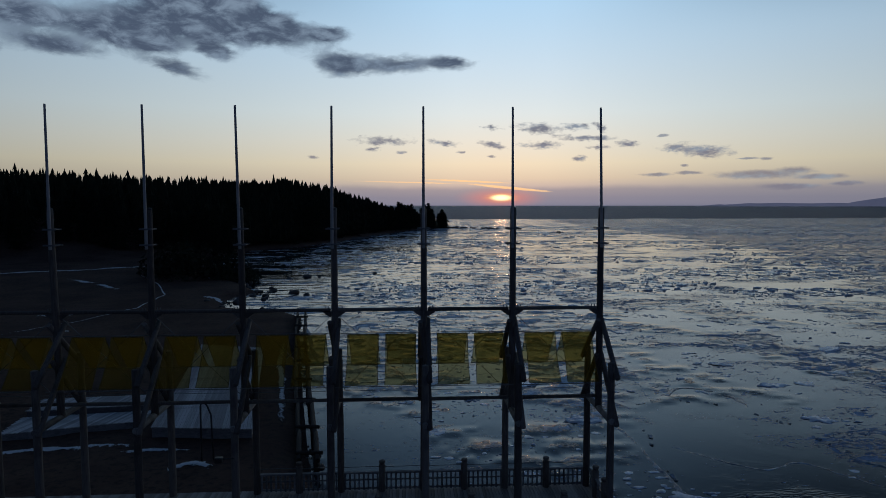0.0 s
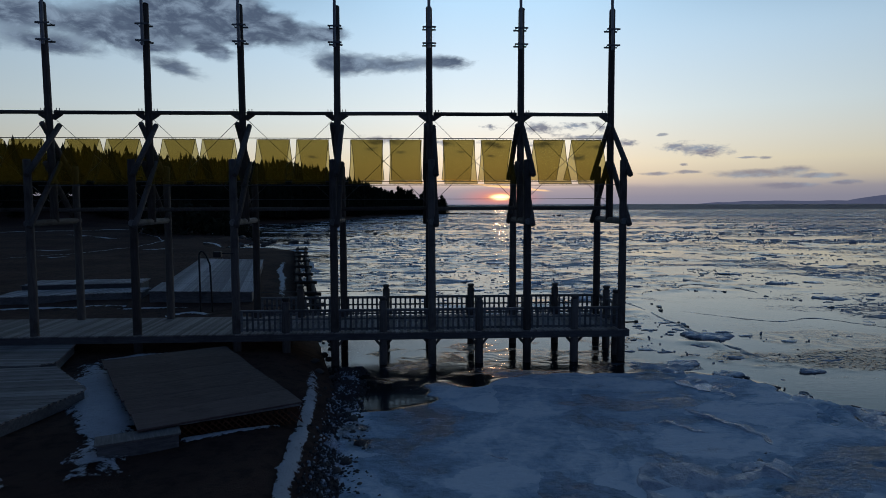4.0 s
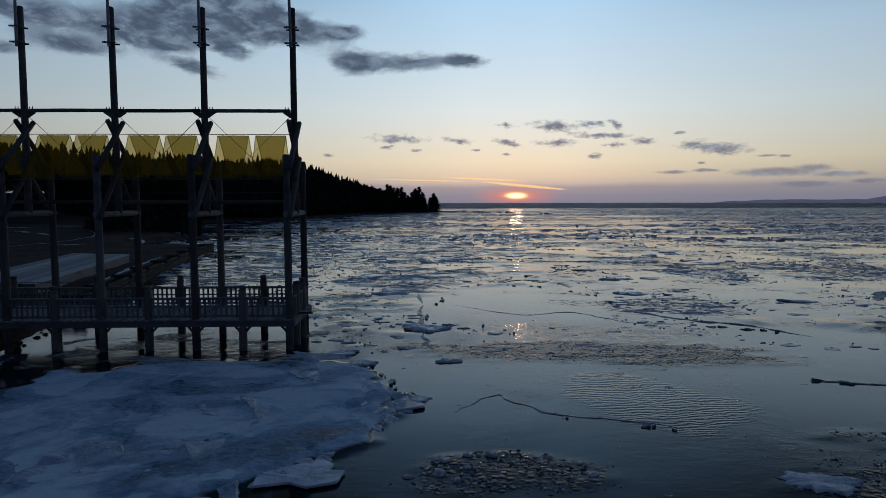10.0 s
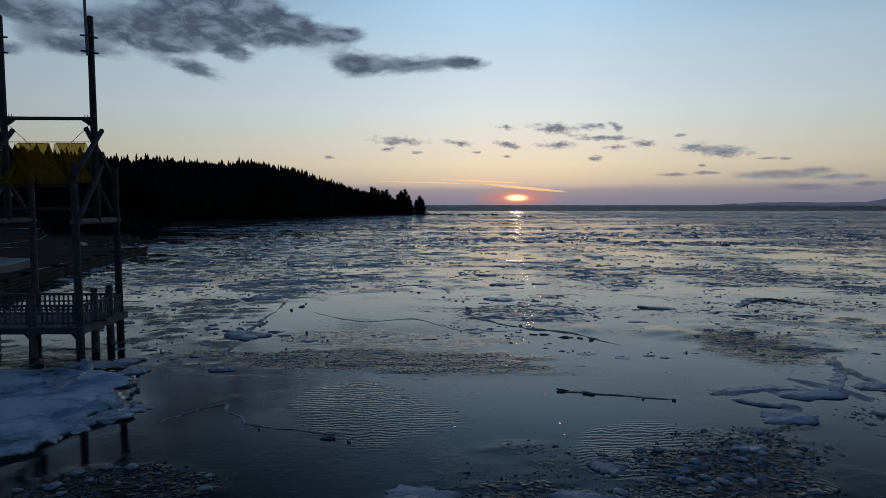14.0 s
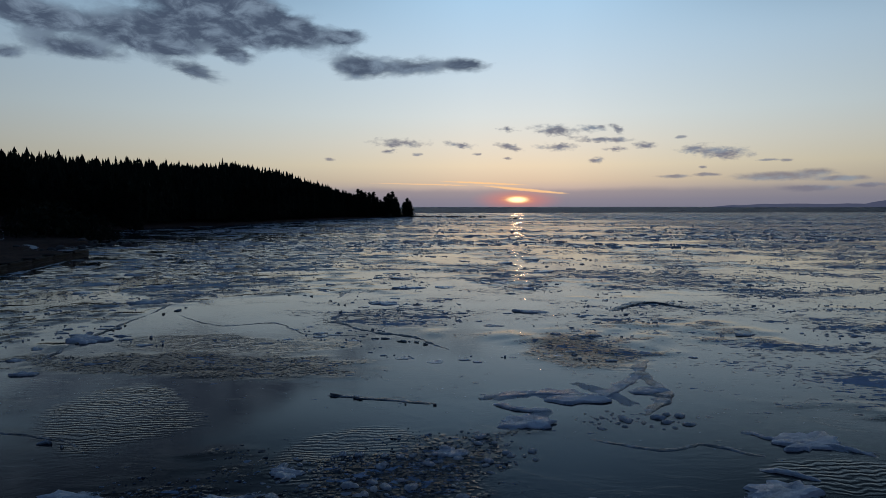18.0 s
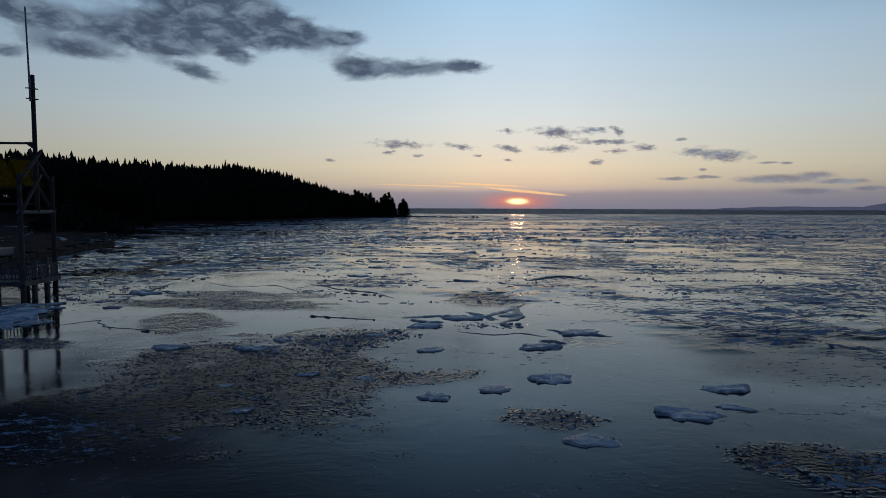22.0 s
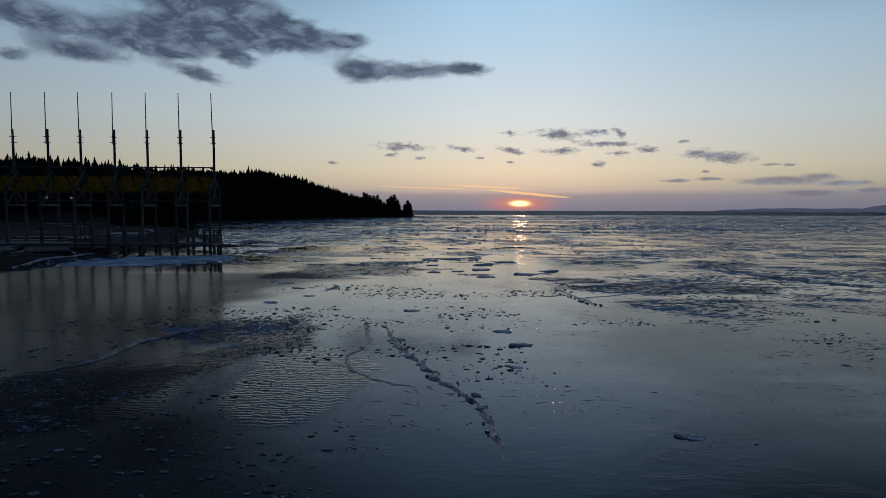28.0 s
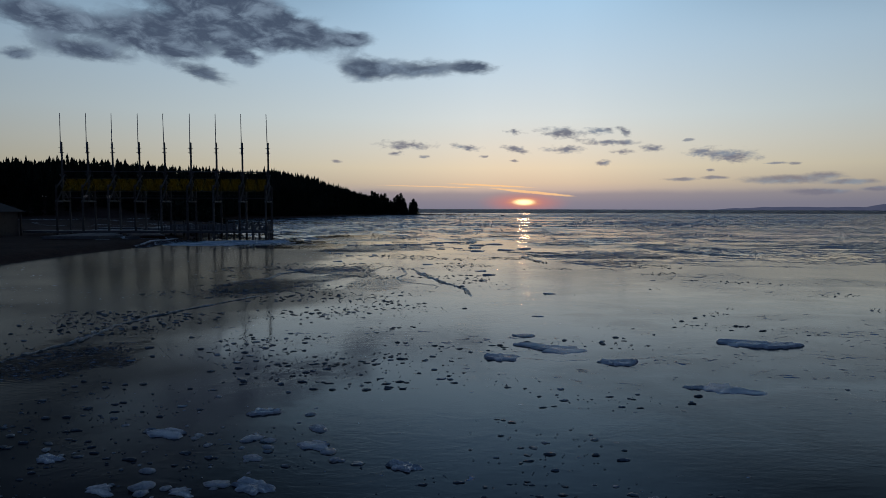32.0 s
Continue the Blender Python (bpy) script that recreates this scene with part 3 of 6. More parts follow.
def value_noise(x, y, seed=0):
    """Smooth lattice noise in 0..1 for arrays."""
    xi, yi = np.floor(x).astype(np.int64), np.floor(y).astype(np.int64)
    fx, fy = x - xi, y - yi
    fx, fy = fx * fx * (3 - 2 * fx), fy * fy * (3 - 2 * fy)

    def h(i, j):
        k = (i * 374761393 + j * 668265263 + seed * 982451653) & 0x7FFFFFFF
        k = ((k ^ (k >> 13)) * 1274126177) & 0x7FFFFFFF
        return ((k ^ (k >> 16)) & 0xFFFF) / 65535.0

    a, b, c, d = h(xi, yi), h(xi + 1, yi), h(xi, yi + 1), h(xi + 1, yi + 1)
    return (a * (1 - fx) + b * fx) * (1 - fy) + (c * (1 - fx) + d * fx) * fy


def fbm(x, y, octaves=4, seed=0, gain=0.5):
    s, a, t = 0.0, 1.0, 0.0
    for o in range(octaves):
        s = s + a * value_noise(x * 2 ** o + 17.3 * o, y * 2 ** o - 9.1 * o, seed + o)
        t += a
        a *= gain
    return s / t


def ramp01(x, lo, hi):
    t = np.clip((x - lo) / (hi - lo), 0, 1)
    return t * t * (3 - 2 * t)


# ---- plan of the shore (x to the east along the pier, y out over the bay) ----
SHORE = [(-6, -120), (-2.5, -50), (-2, -17), (-2.5, -8), (-2, 5), (-1.0, 12), (-1.4, 16), (-2.0, 20.4), (-3.0, 25), (-4.2, 31), (-5.5, 37),
         (-7.6, 47.6), (-9, 56), (-11.3, 68), (-13.2, 81), (-16, 85), (-26, 89), (-27, 97), (-24, 104), (-31, 118), (-42, 134), (-50, 160), (-53, 185),
         (-47, 205), (-36, 219), (-27, 245), (-18, 285), (-11, 312), (2, 350), (12, 374), (23, 390), (23, 398), (12, 402), (-60, 430), (-400, 470), (-900, 480), (-900, -120)]


def shore_distance(x, y):
    """Metres inland from the shoreline; negative over the ice."""
    best = np.full(np.shape(x), 1e9)
    inside = np.zeros(np.shape(x), bool)
    pts = SHORE + SHORE[:1]
    for (ax, ay), (bx, by) in zip(pts, pts[1:]):
        dx, dy = bx - ax, by - ay
        t = np.clip(((x - ax) * dx + (y - ay) * dy) / (dx * dx + dy * dy), 0, 1)
        best = np.minimum(best, np.hypot(x - ax - t * dx, y - ay - t * dy))
        if ay != by:
            cross = ((ay > y) != (by > y)) & (x < (bx - ax) * (y - ay) / (by - ay) + ax)
            inside ^= cross
    return np.where(inside, best, -best)


def land_height(x, y):
    d = shore_distance(x, y)
    bumps = fbm(x * 0.35, y * 0.35, 4, 3)
    z = -0.35 + 0.95 * ramp01(d, -0.8, 2.6) + (bumps - 0.5) * 0.35 * ramp01(d, 0.0, 3.0)
    z = z + 0.5 * ramp01(y, 60, 150) * ramp01(d, 0, 10)
    hill = ramp01(y, 150, 190) * ramp01(d, 2, 60) * 8.0
    return z + hill


def mesh_from_grid(name, X, Y, Z, keep=None):
    ny, nx = X.shape
    idx = np.arange(nx * ny).reshape(ny, nx)
    quads = np.stack([idx[:-1, :-1], idx[:-1, 1:], idx[1:, 1:], idx[1:, :-1]], -1).reshape(-1, 4)
    co = np.stack([X, Y, Z], -1).reshape(-1, 3)
    if keep is not None:
        k = (keep[:-1, :-1] | keep[:-1, 1:] | keep[1:, 1:] | keep[1:, :-1]).reshape(-1)
        quads = quads[k]
    used, inv = np.unique(quads, return_inverse=True)
    quads = inv.reshape(-1, 4)
    co = co[used]
    me = bpy.data.meshes.new(name)
    me.vertices.add(len(co))
    me.vertices.foreach_set("co", co.astype(np.float32).ravel())
    me.loops.add(quads.size)
    me.loops.foreach_set("vertex_index", quads.astype(np.int32).ravel())
    me.polygons.add(len(quads))
    me.polygons.foreach_set("loop_start", np.arange(0, quads.size, 4, dtype=np.int32))
    me.polygons.foreach_set("use_smooth", np.ones(len(quads), bool))
    me.update(calc_edges=True)
    return me, used


# ---- ice sheet ----


def spread(lo, hi, step, far_lo, far_hi, grow=1.22):
    """Even steps from lo to hi, then ever wider ones out to the far ends."""
    mid = list(np.arange(lo, hi + 0.01, step))
    a, s = [], step
    x = lo
    while x > far_lo:
        s *= grow
        x -= s
        a.append(x)
    b, s = [], step
    x = mid[-1]
    while x < far_hi:
        s *= grow
        x += s
        b.append(x)
    return np.array(a[::-1] + mid + b)


def sheet_depth(x, y):
    wig = (fbm(x * 0.45, y * 0.45, 3, 31) - 0.5) * 3.4
    ex = (x - 5.0) / 8.6
    ey = (y - 16.4 - 0.12 * (x - 5)) / 6.9
    return 1.0 - np.hypot(ex, ey) + wig * 0.12


def near_sheet(x, y):
    """1 on the thick milky ice that is jammed against the pier's landward side."""
    return ramp01(sheet_depth(x, y), 0.0, 0.10)


def smooth_pan(x, y):
    """Refrozen pools with hardly any relief."""
    a = 1 - np.hypot((x - 19) / 7.5, (y - 37) / 9.0)
    b = 1 - np.hypot((x - 21) / 9.0, (y - 22) / 7.0)
    c = 1 - np.hypot((x - 36) / 9.0, (y + 14) / 9.0)
    d = 1 - np.hypot((x - 38) / 10.0, (y + 40) / 9.0)
    return np.clip(np.maximum.reduce([a, b, c, d, 1 - np.hypot((x + 2.2 + 0.18 * (y - 38)) / 3.6, (y - 38) / 9.0)]) * 3.0 + (fbm(x * 0.2, y * 0.2, 3, 41) - 0.5) * 1.2, 0, 1)


SLUSH = [(15.6, 12.8, 3.2, 1.3, 0.0), (27.2, 7.0, 6.6, 8.4, 0.0), (29.5, 13.0, 4.0, 3.0, 0.4), (20.5, 24.0, 9.0, 2.6, -0.08), (26.6, -22.0, 1.8, 6.5, 0.0),
         (22.0, -30.0, 3.0, 5.5, 0.0), (36.6, 2.5, 2.2, 1.0, 0.0), (43.5, -1.0, 4.0, 1.6, -0.3), (37.0, 26.6, 2.6, 4.6, 0.0), (49.0, -6.0, 8.0, 3.5, 0.0), (23.0, 2.5, 4.5, 4.0, 0.0), (24.8, -20.5, 2.6, 3.2, 0.5), (23.6, -30.5, 2.4, 4.5, 0.6), (29.5, 5.8, 5.5, 2.6, 0.25), (21.0, -48.5, 2.4, 3.5, 0.0)]


def slush(x, y):
    """Fields of small frozen lumps and ripples."""
    best = -1e9
    for cx, cy, rx, ry, slope in SLUSH:
        best = np.maximum(best, 1 - np.hypot((x - cx) / rx, (y - cy - slope * (x - cx)) / ry))
    return ramp01(best + (fbm(x * 0.4, y * 0.55, 5, 57, 0.6) - 0.5) * 1.3, 0.02, 0.45)


RIPPLES = [(29.2, -29.0, 2.6, 6.5, 0.0), (20.6, 18.0, 3.6, 3.6, -0.2), (28.2, 14.8, 2.2, 2.2, 0.6), (40.0, 12.8, 2.6, 1.2, 0.0), (43.6, -2.3, 3.0, 2.2, -0.6),
           (37.6, 26.0, 2.6, 4.0, 0.0), (21.0, -47.5, 2.2, 5.0, 0.0), (4.0, 25.5, 6.5, 2.2, 0.0), (21.0, 28.0, 7.0, 2.4, -0.1), (24.5, -28.5, 2.2, 5.5, 0.5)]


def rippled(x, y):
    """Washboard ripples that the wind froze into the skin."""
    best = -1e9
    for cx, cy, rx, ry, slope in RIPPLES:
        best = np.maximum(best, 1 - np.hypot((x - cx) / rx, (y - cy - slope * (x - cx)) / ry))
    return ramp01(best + (fbm(x * 0.35, y * 0.35, 4, 151) - 0.5) * 0.9, -0.05, 0.4)


STRANDS = [(48, 24, 8, 7), (54, 55, 13, 16), (38, 58, 6, 11), (48, -17, 5.5, 10), (29, 36, 5, 5), (62, 30, 8, 8), (24, -20, 3, 5)]


def ice_relief(x, y):
    near = near_sheet(x, y)
    calm = smooth_pan(x, y)
    lumps = slush(x, y)
    # streaks of rubble running along the bay
    u, v = x * 0.055 + 0.012 * y, y * 0.085
    bands = fbm(u * 2.2, v * 1.6, 4, 5)
    shore_jam = 0.22 * ramp01(y, 28, 48) * (1 - ramp01(x - 0.12 * (y - 40), 8, 26))
    rubble = ramp01(bands + shore_jam + 0.07 * ramp01(y, 45, 80), 0.52, 0.64) * (1 - calm) * (1 - near) * np.maximum(ramp01(y, 18, 28), ramp01(x + 0.3 * y, 44, 54) * ramp01(y, -20, 0))
    frosty = ramp01(y, 28, 44) * (1 - ramp01(x - 0.14 * (y - 40), 8, 30)) * ramp01(fbm(x * 0.16, y * 0.3, 4, 111), 0.38, 0.62) * (1 - near)
    pieces = fbm(x * 0.75, y * 1.1, 3, 11)
    crisp = ramp01(pieces, 0.49, 0.545)
    h = rubble * crisp * (0.025 + 0.08 * np.clip(pieces - 0.5, 0, 1) * 3)
    h = h + lumps * ramp01(fbm(x * 2.2, y * 2.2, 2, 23), 0.5, 0.62) * 0.02
    # broken slabs of the near sheet, split by cracks
    slab = fbm(x * 0.22, y * 0.3, 3, 61)
    crack = np.abs(fbm(x * 0.2 + 3, y * 0.26, 3, 71) - 0.5)
    wet = ramp01(slab, 0.55, 0.62)
    rim = (1 - ramp01(sheet_depth(x, y), 0.22, 0.5)) * ramp01(x + 0.5 * (14 - y), 5, 9)
    crack = crack + 0.02 * (1 - rim)
    hn = 0.05 + 0.1 * rim * ramp01(crack, 0.003, 0.014) + (fbm(x * 1.3, y * 1.5, 4, 81, 0.6) - 0.5) * (0.018 + 0.02 * rim) * (1 - wet)
    hn = hn + 0.42 * np.exp(-(((x - 9.2) / 1.5) ** 2 + ((y - 23.6) / 0.7) ** 2)) + 0.1 * np.exp(-(((x - 12.2) / 1.4) ** 2 + ((y - 18.4) / 0.6) ** 2))
    h = h * (1 - near) + near * np.maximum(hn, 0)
    swell = (fbm(x * 0.05, y * 0.05, 2, 91) - 0.5) * 0.02
    cover = np.clip(near * (1 - 0.55 * wet) * ramp01(crack, 0.003, 0.012) * (0.7 + 0.34 * ramp01(fbm(x * 0.5, y * 0.7, 3, 83), 0.35, 0.6) + 0.25 * rim) + rubble * crisp * 0.3 + frosty * 0.22 * (1 - calm), 0, 1)
    pool = np.exp(-((x - 4.2) / 2.0) ** 2 - ((y - 20.2) / 1.3) ** 2) + 0.7 * np.exp(-((x - 0.2) / 1.7) ** 2 - ((y - 18) / 5.0) ** 2)
    cover = np.maximum(cover, near * (0.78 - 0.75 * np.clip(pool, 0, 1)))
    chop = np.clip(0.75 * lumps + 0.25 * rubble * (1 - frosty) + 0.2 * (1 - calm) * ramp01(fbm(x * 0.1, y * 0.1, 3, 101), 0.5, 0.65), 0, 1)
    under = ramp01(y, 20.5, 22.5) * (1 - ramp01(y, 28.4, 30)) * ramp01(x, -3, -1) * (1 - ramp01(x, 9, 11))
    chop = np.maximum(chop, 0.3 * under * (1 - near))
    cover = np.maximum(cover, 0.3 * under)
    east = ramp01(x - 0.35 * np.clip(y, 0, 200), 34, 62) * 0.45 * ramp01(y, -12, 25)
    slushy = 0.35 * ramp01(x - 0.5 * y, 44, 52) * (1 - ramp01(y, 0, 8)) * ramp01(y, -22, -10)
    pack = np.clip(ramp01(y, 27, 36) * (0.2 + 0.8 * ramp01(x - 0.1 * y, 4, 16)) + 0.7 * ramp01(x + 0.3 * y, 42, 54) * ramp01(y, -24, -8), 0.36, 1) + 0.16 * ramp01(x, 26, 34) * (y < 27)
    bound = np.interp(y, [-70, -56, -52, -49, -45, -40, -34, -22, -10, -2, 4, 10, 16, 24], [28, 28, 27, 25, 24, 27, 29, 25, 24.0, 27.0, 27.0, 27.5, 25.0, 12.0])
    jam = ramp01(y, 25, 34) * (1 - ramp01(x - np.interp(y, [27, 33, 42, 61, 75, 110], [11.0, 13.0, 14.5, 17.0, 19.0, 20.0]) + (fbm(x * 0.07, y * 0.07, 4, 181) - 0.5) * 16 * ramp01(y, 35, 70), -4, 2.0)) * (1 - near) * (1 - 0.6 * ramp01(y, 60, 110))
    strand = -1e9
    for cx, cy, rx, ry in STRANDS:
        strand = np.maximum(strand, 1 - np.hypot((x - cx) / rx, (y - cy) / ry))
    strand = ramp01(strand + (fbm(x * 0.15, y * 0.3, 4, 171) - 0.5) * 1.5, -0.1, 0.7)
    film = (1 - ramp01(x - bound + (fbm(x * 0.3, y * 0.3, 3, 131) - 0.5) * 5, -3.5, 3.0)) * (1 - ramp01(y, 17, 24)) * np.maximum(1 - ramp01(y, 3, 7), np.maximum(0.36 * ramp01(x, 12, 16), 1 - ramp01(x, 8, 12)))
    # dimming of the view's right corners, put into the ice as a darker zone
    edge_dimming = ramp01(x - 0.12 * y + (fbm(x * 0.2, y * 0.2, 3, 141) - 0.5) * 6, 39, 46) * (1 - ramp01(y, -14, -6) * (1 - ramp01(y, 2, 8))) * (1 - ramp01(y, 14, 22))
    film = np.maximum(film, edge_dimming * (0.5 + 0.3 * ramp01(y, -36, -20)))
    dull = np.clip(0.2 * lumps + east + slushy + 0.14 * jam + 0.36 * strand + 0.5 * ramp01(x - 0.42 * y, 10, 60) * ramp01(y, 110, 170) + 0.3 * rubble * (1 - calm) * ramp01(x, 6, 16), 0, 1) * (1 - near)
    return h + swell, cover, chop, dull, pack, film * (1 - near)


xs = np.unique(np.concatenate([spread(-12, 78, 0.42, -4700, 4700), np.arange(-5, 15, 0.2)]).round(3))
ys = np.concatenate([np.arange(9, 26, 0.2), spread(-72, 100, 0.42, -900, 100), 100 + np.cumsum(np.linspace(0.45, 2.4, 230)), np.array([460, 500, 560, 640, 800, 1200, 2200, 4850.0])])
ys = np.unique(np.round(ys, 3))
X, Y = np.meshgrid(xs, ys)
Z, cover, chop, dull, pack, film = ice_relief(X, Y)
ripple = rippled(X, Y)
fade = (1 - ramp01(np.abs(X - 60), 300, 420)) * (1 - ramp01(Y, 380, 470)) * ramp01(Y, -140, -90)
me, used = mesh_from_grid("ice_sheet", X, Y, Z * fade)
for key, arr in (("cover", cover), ("chop", chop), ("dull", dull), ("pack", pack), ("film", film), ("ripple", ripple)):
    at = me.attributes.new(key, "FLOAT", "POINT")
    at.data.foreach_set("value", (arr.ravel()[used]).astype(np.float32))
me.materials.append(ICE)
tagged(new("ice_sheet", me), "refrozen bay ice with dark glassy flats, rubble and snow crust", "ice", kind="structure")

# open water beyond the ice edge
xs = np.concatenate([[-4700, -2500, -1400], np.arange(-900, 1500, 22.0), [2000, 3000, 4700]])
edge = 600 + (fbm(xs * 0.012, xs * 0 + 0.5, 4, 7) - 0.5) * 90 + 0.06 * np.clip(xs, 0, 1500)
bm = bmesh.new()
low = [bm.verts.new((x, y, 0.03)) for x, y in zip(xs, edge)]
mid = [bm.verts.new((x, 1500, 0.03)) for x in xs]
far = [bm.verts.new((x, 4850, 0.03)) for x in xs]
for r, q in ((low, mid), (mid, far)):
    for i in range(len(xs) - 1):
        bm.faces.new((r[i], r[i + 1], q[i + 1], q[i]))
tagged(part("open_water", bm, SEA), "dark open sea water beyond the ice edge", "sea", kind="structure")

# ---- land ----
xs = np.concatenate([np.arange(-900, -140, 20.0), np.arange(-140, -40, 2.5), np.arange(-40, 30, 0.7)])
ys = np.concatenate([np.arange(-120, -20, 3.0), np.arange(-20, 110, 0.8), np.arange(110, 480, 3.0)])
X, Y = np.meshgrid(xs, ys)
D = shore_distance(X, Y)
me, used = mesh_from_grid("ground", X, Y, land_height(X, Y), D > -0.9)
me.materials.append(SOIL)
tagged(new("ground", me), "dark frozen grass shore rising to wooded headland", "ground", kind="structure")

# far shore across the bay
bm = bmesh.new()
N = 90
rows = []
for i in range(N + 1):
    t = i / N
    az = radians(24.6 + 26 * t)
    deg = 24.6 + 26 * t
    h = 6 + 13 * min(1, t * 6) + 4 * noise.noise((t * 14, 0, 0)) + 2.5 * noise.noise((t * 60, 3, 0))
    h += 48 * max(0, math.sin(max(0.0, min(1.0, (deg - 35.6) / 12)) * math.pi)) ** 0.8
    d = 4200
    rows.append((d * math.sin(az), d * math.cos(az), max(h * min(1, t * 14 + 0.05), 0.5), az))
front = [bm.verts.new((x, y, -1)) for x, y, h, az in rows]
crest = [bm.verts.new((x + 90 * math.sin(az), y + 90 * math.cos(az), h)) for x, y, h, az in rows]
back = [bm.verts.new((x + 260 * math.sin(az), y + 260 * math.cos(az), -1)) for x, y, h, az in rows]
for r, q in ((front, crest), (crest, back)):
    for i in range(N):
        bm.faces.new((r[i], r[i + 1], q[i + 1], q[i]))
tagged(part("far_shore", bm, HILL), "low hills across the bay, blue-grey haze painted on as a glow", "hills", kind="structure")

# ---- the pier and its mast frames ----
MASTS = [8.19, 4.37, 0.60, -3.21, -7.0, -10.77, -14.6, -18.32, -22.1]
YF, YM, YR = 25.0, 26.74, 28.44          # front posts, masts, rear posts
DECK = 1.30


def base_z(x, y):
    """Foot of a post: below the ice, or a little into the ground."""
    return min(-0.15, float(land_height(np.array([x]), np.array([y]))[0]) - 0.1) if x > -4 else float(land_height(np.array([x]), np.array([y]))[0]) - 0.15


def mast_bent(i, x):
    t = thing("mast_frame", "tall weathered log frame with mast, braces and flagpole on the pier", "timber frame", "mast frames along the pier", at=(x, YM, 0))
    f, r = YF - YM, YR - YM
    for name, y in (("front_post", f), ("rear_post", r)):
        part(name, log_between(bmesh.new(), (0, y, base_z(x, y + YM)), (0, y, 8.02 if y < 0 else 7.95), 0.165, 0.14, 14, 7, 0.05, i * 9 + int(y)), LOG, t)
    part("tie_beam", log_between(bmesh.new(), (0.0, f - 0.22, 5.60), (0.0, r + 0.2, 5.62), 0.135, 0.125, 12, 4, 0.06, i + 40), TIE, t, "pale peeled log tie beam")
    lean = (0.001, 0.004, -0.003, 0.004, -0.005, 0.004, -0.014, 0.0, 0.001)[i]
    part("mast", log_between(bmesh.new(), (0, 0, 5.58), (lean * 8, 0, 14.27), 0.155, 0.125, 14, 8, 0.05, i + 3), LOG, t)
    for s, y in ((-1, f), (1, r)):
        k = -0.16 * s
        part("upper_brace", log_between(bmesh.new(), (k, y + 0.32 * s, 7.40), (k, -0.36 * s, 9.55), 0.115, 0.105, 10, 3, 0.06, i * 5 + s), LOG, t)
        part("lower_brace", log_between(bmesh.new(), (k, y + 0.3 * s, 5.46), (k, -0.26 * s, 8.02), 0.115, 0.105, 10, 3, 0.06, i * 7 + s), LOG, t)
    pole = part("flagpole", log_between(bmesh.new(), (-0.03, -0.225, 12.62), (-0.06 + (-0.1, 0, 0.04, 0.08, -0.03, 0.03, 0.05, 0.06, 0.07)[i], -0.225, 18.5), 0.068, 0.045, 10, 4, 0.02, i), PIPE, t, "pale metal flagpole")
    for z in (12.8, 13.45):
        bm = box(bmesh.new(), -0.29, 0.26, -0.30, -0.265, z - 0.035, z + 0.035, 0.008)
        box(bm, -0.29, 0.26, 0.13, 0.16, z - 0.035, z + 0.035, 0.008)
        for bx in (-0.24, 0.22):
            log_between(bm, (bx, -0.34, z), (bx, 0.2, z), 0.014, 0.014, 6, 1, 0)
        part("bracket", bm, STEEL, pole, "bolted steel clamp bracket")
    bm = bmesh.new()
    bmesh.ops.create_uvsphere(bm, u_segments=12, v_segments=6, radius=0.128)
    for v in bm.verts:
        v.co = Vector((v.co.x + lean * 8.7, v.co.y, v.co.z * 0.55 + 14.27))
    part("cap", bm, BLACK, t, "dark rounded mast cap")
    # saddle blocks that carry the purlins
    for s in (-1, 1):
        if (i == 0 and s == 1) or (i == len(MASTS) - 1 and s == -1):
            continue
        bm = bmesh.new()
        ring = [(0.12 * s, 9.72), (0.17 * s, 9.70), (0.46 * s, 9.9), (0.46 * s, 9.935), (0.12 * s, 9.935)]
        a = [bm.verts.new((px, -0.06, pz)) for px, pz in ring]
        b = [bm.verts.new((px, 0.06, pz)) for px, pz in ring]
        bm.faces.new(a)
        bm.faces.new(b[::-1])
        for k in range(5):
            bm.faces.new((a[k], b[k], b[(k + 1) % 5], a[(k + 1) % 5]))
        bmesh.ops.recalc_face_normals(bm, faces=bm.faces)
        part("purlin_saddle", bm, LOG, t)
        for bx in (0.24, 0.36):
            part("bolt", log_between(bmesh.new(), (bx * s, 0, 10.04), (bx * s, 0, 10.17), 0.018, 0.018, 6, 1, 0), STEEL, t)
    return t


for i, x in enumerate(MASTS):
    mast_bent(i, x)

for i in range(len(MASTS) - 1):
    xr, xl = MASTS[i] - 0.15, MASTS[i + 1] + 0.15
    t = tagged(part("purlin_log", log_between(bmesh.new(), (xl, YM, 10.0), (xr, YM, 10.01), 0.082, 0.075, 10, 5, 0.12, i + 60), LOG), "slender weathered log spanning between two masts", "beam", "upper purlins between masts")
    t = tagged(part("tie_rail_log", log_between(bmesh.new(), (xl, YM, 6.10), (xr, YM, 6.12), 0.082, 0.075, 10, 5, 0.14, i + 80), LOG), "slender weathered log spanning low between masts", "beam", "lower purlins between masts")


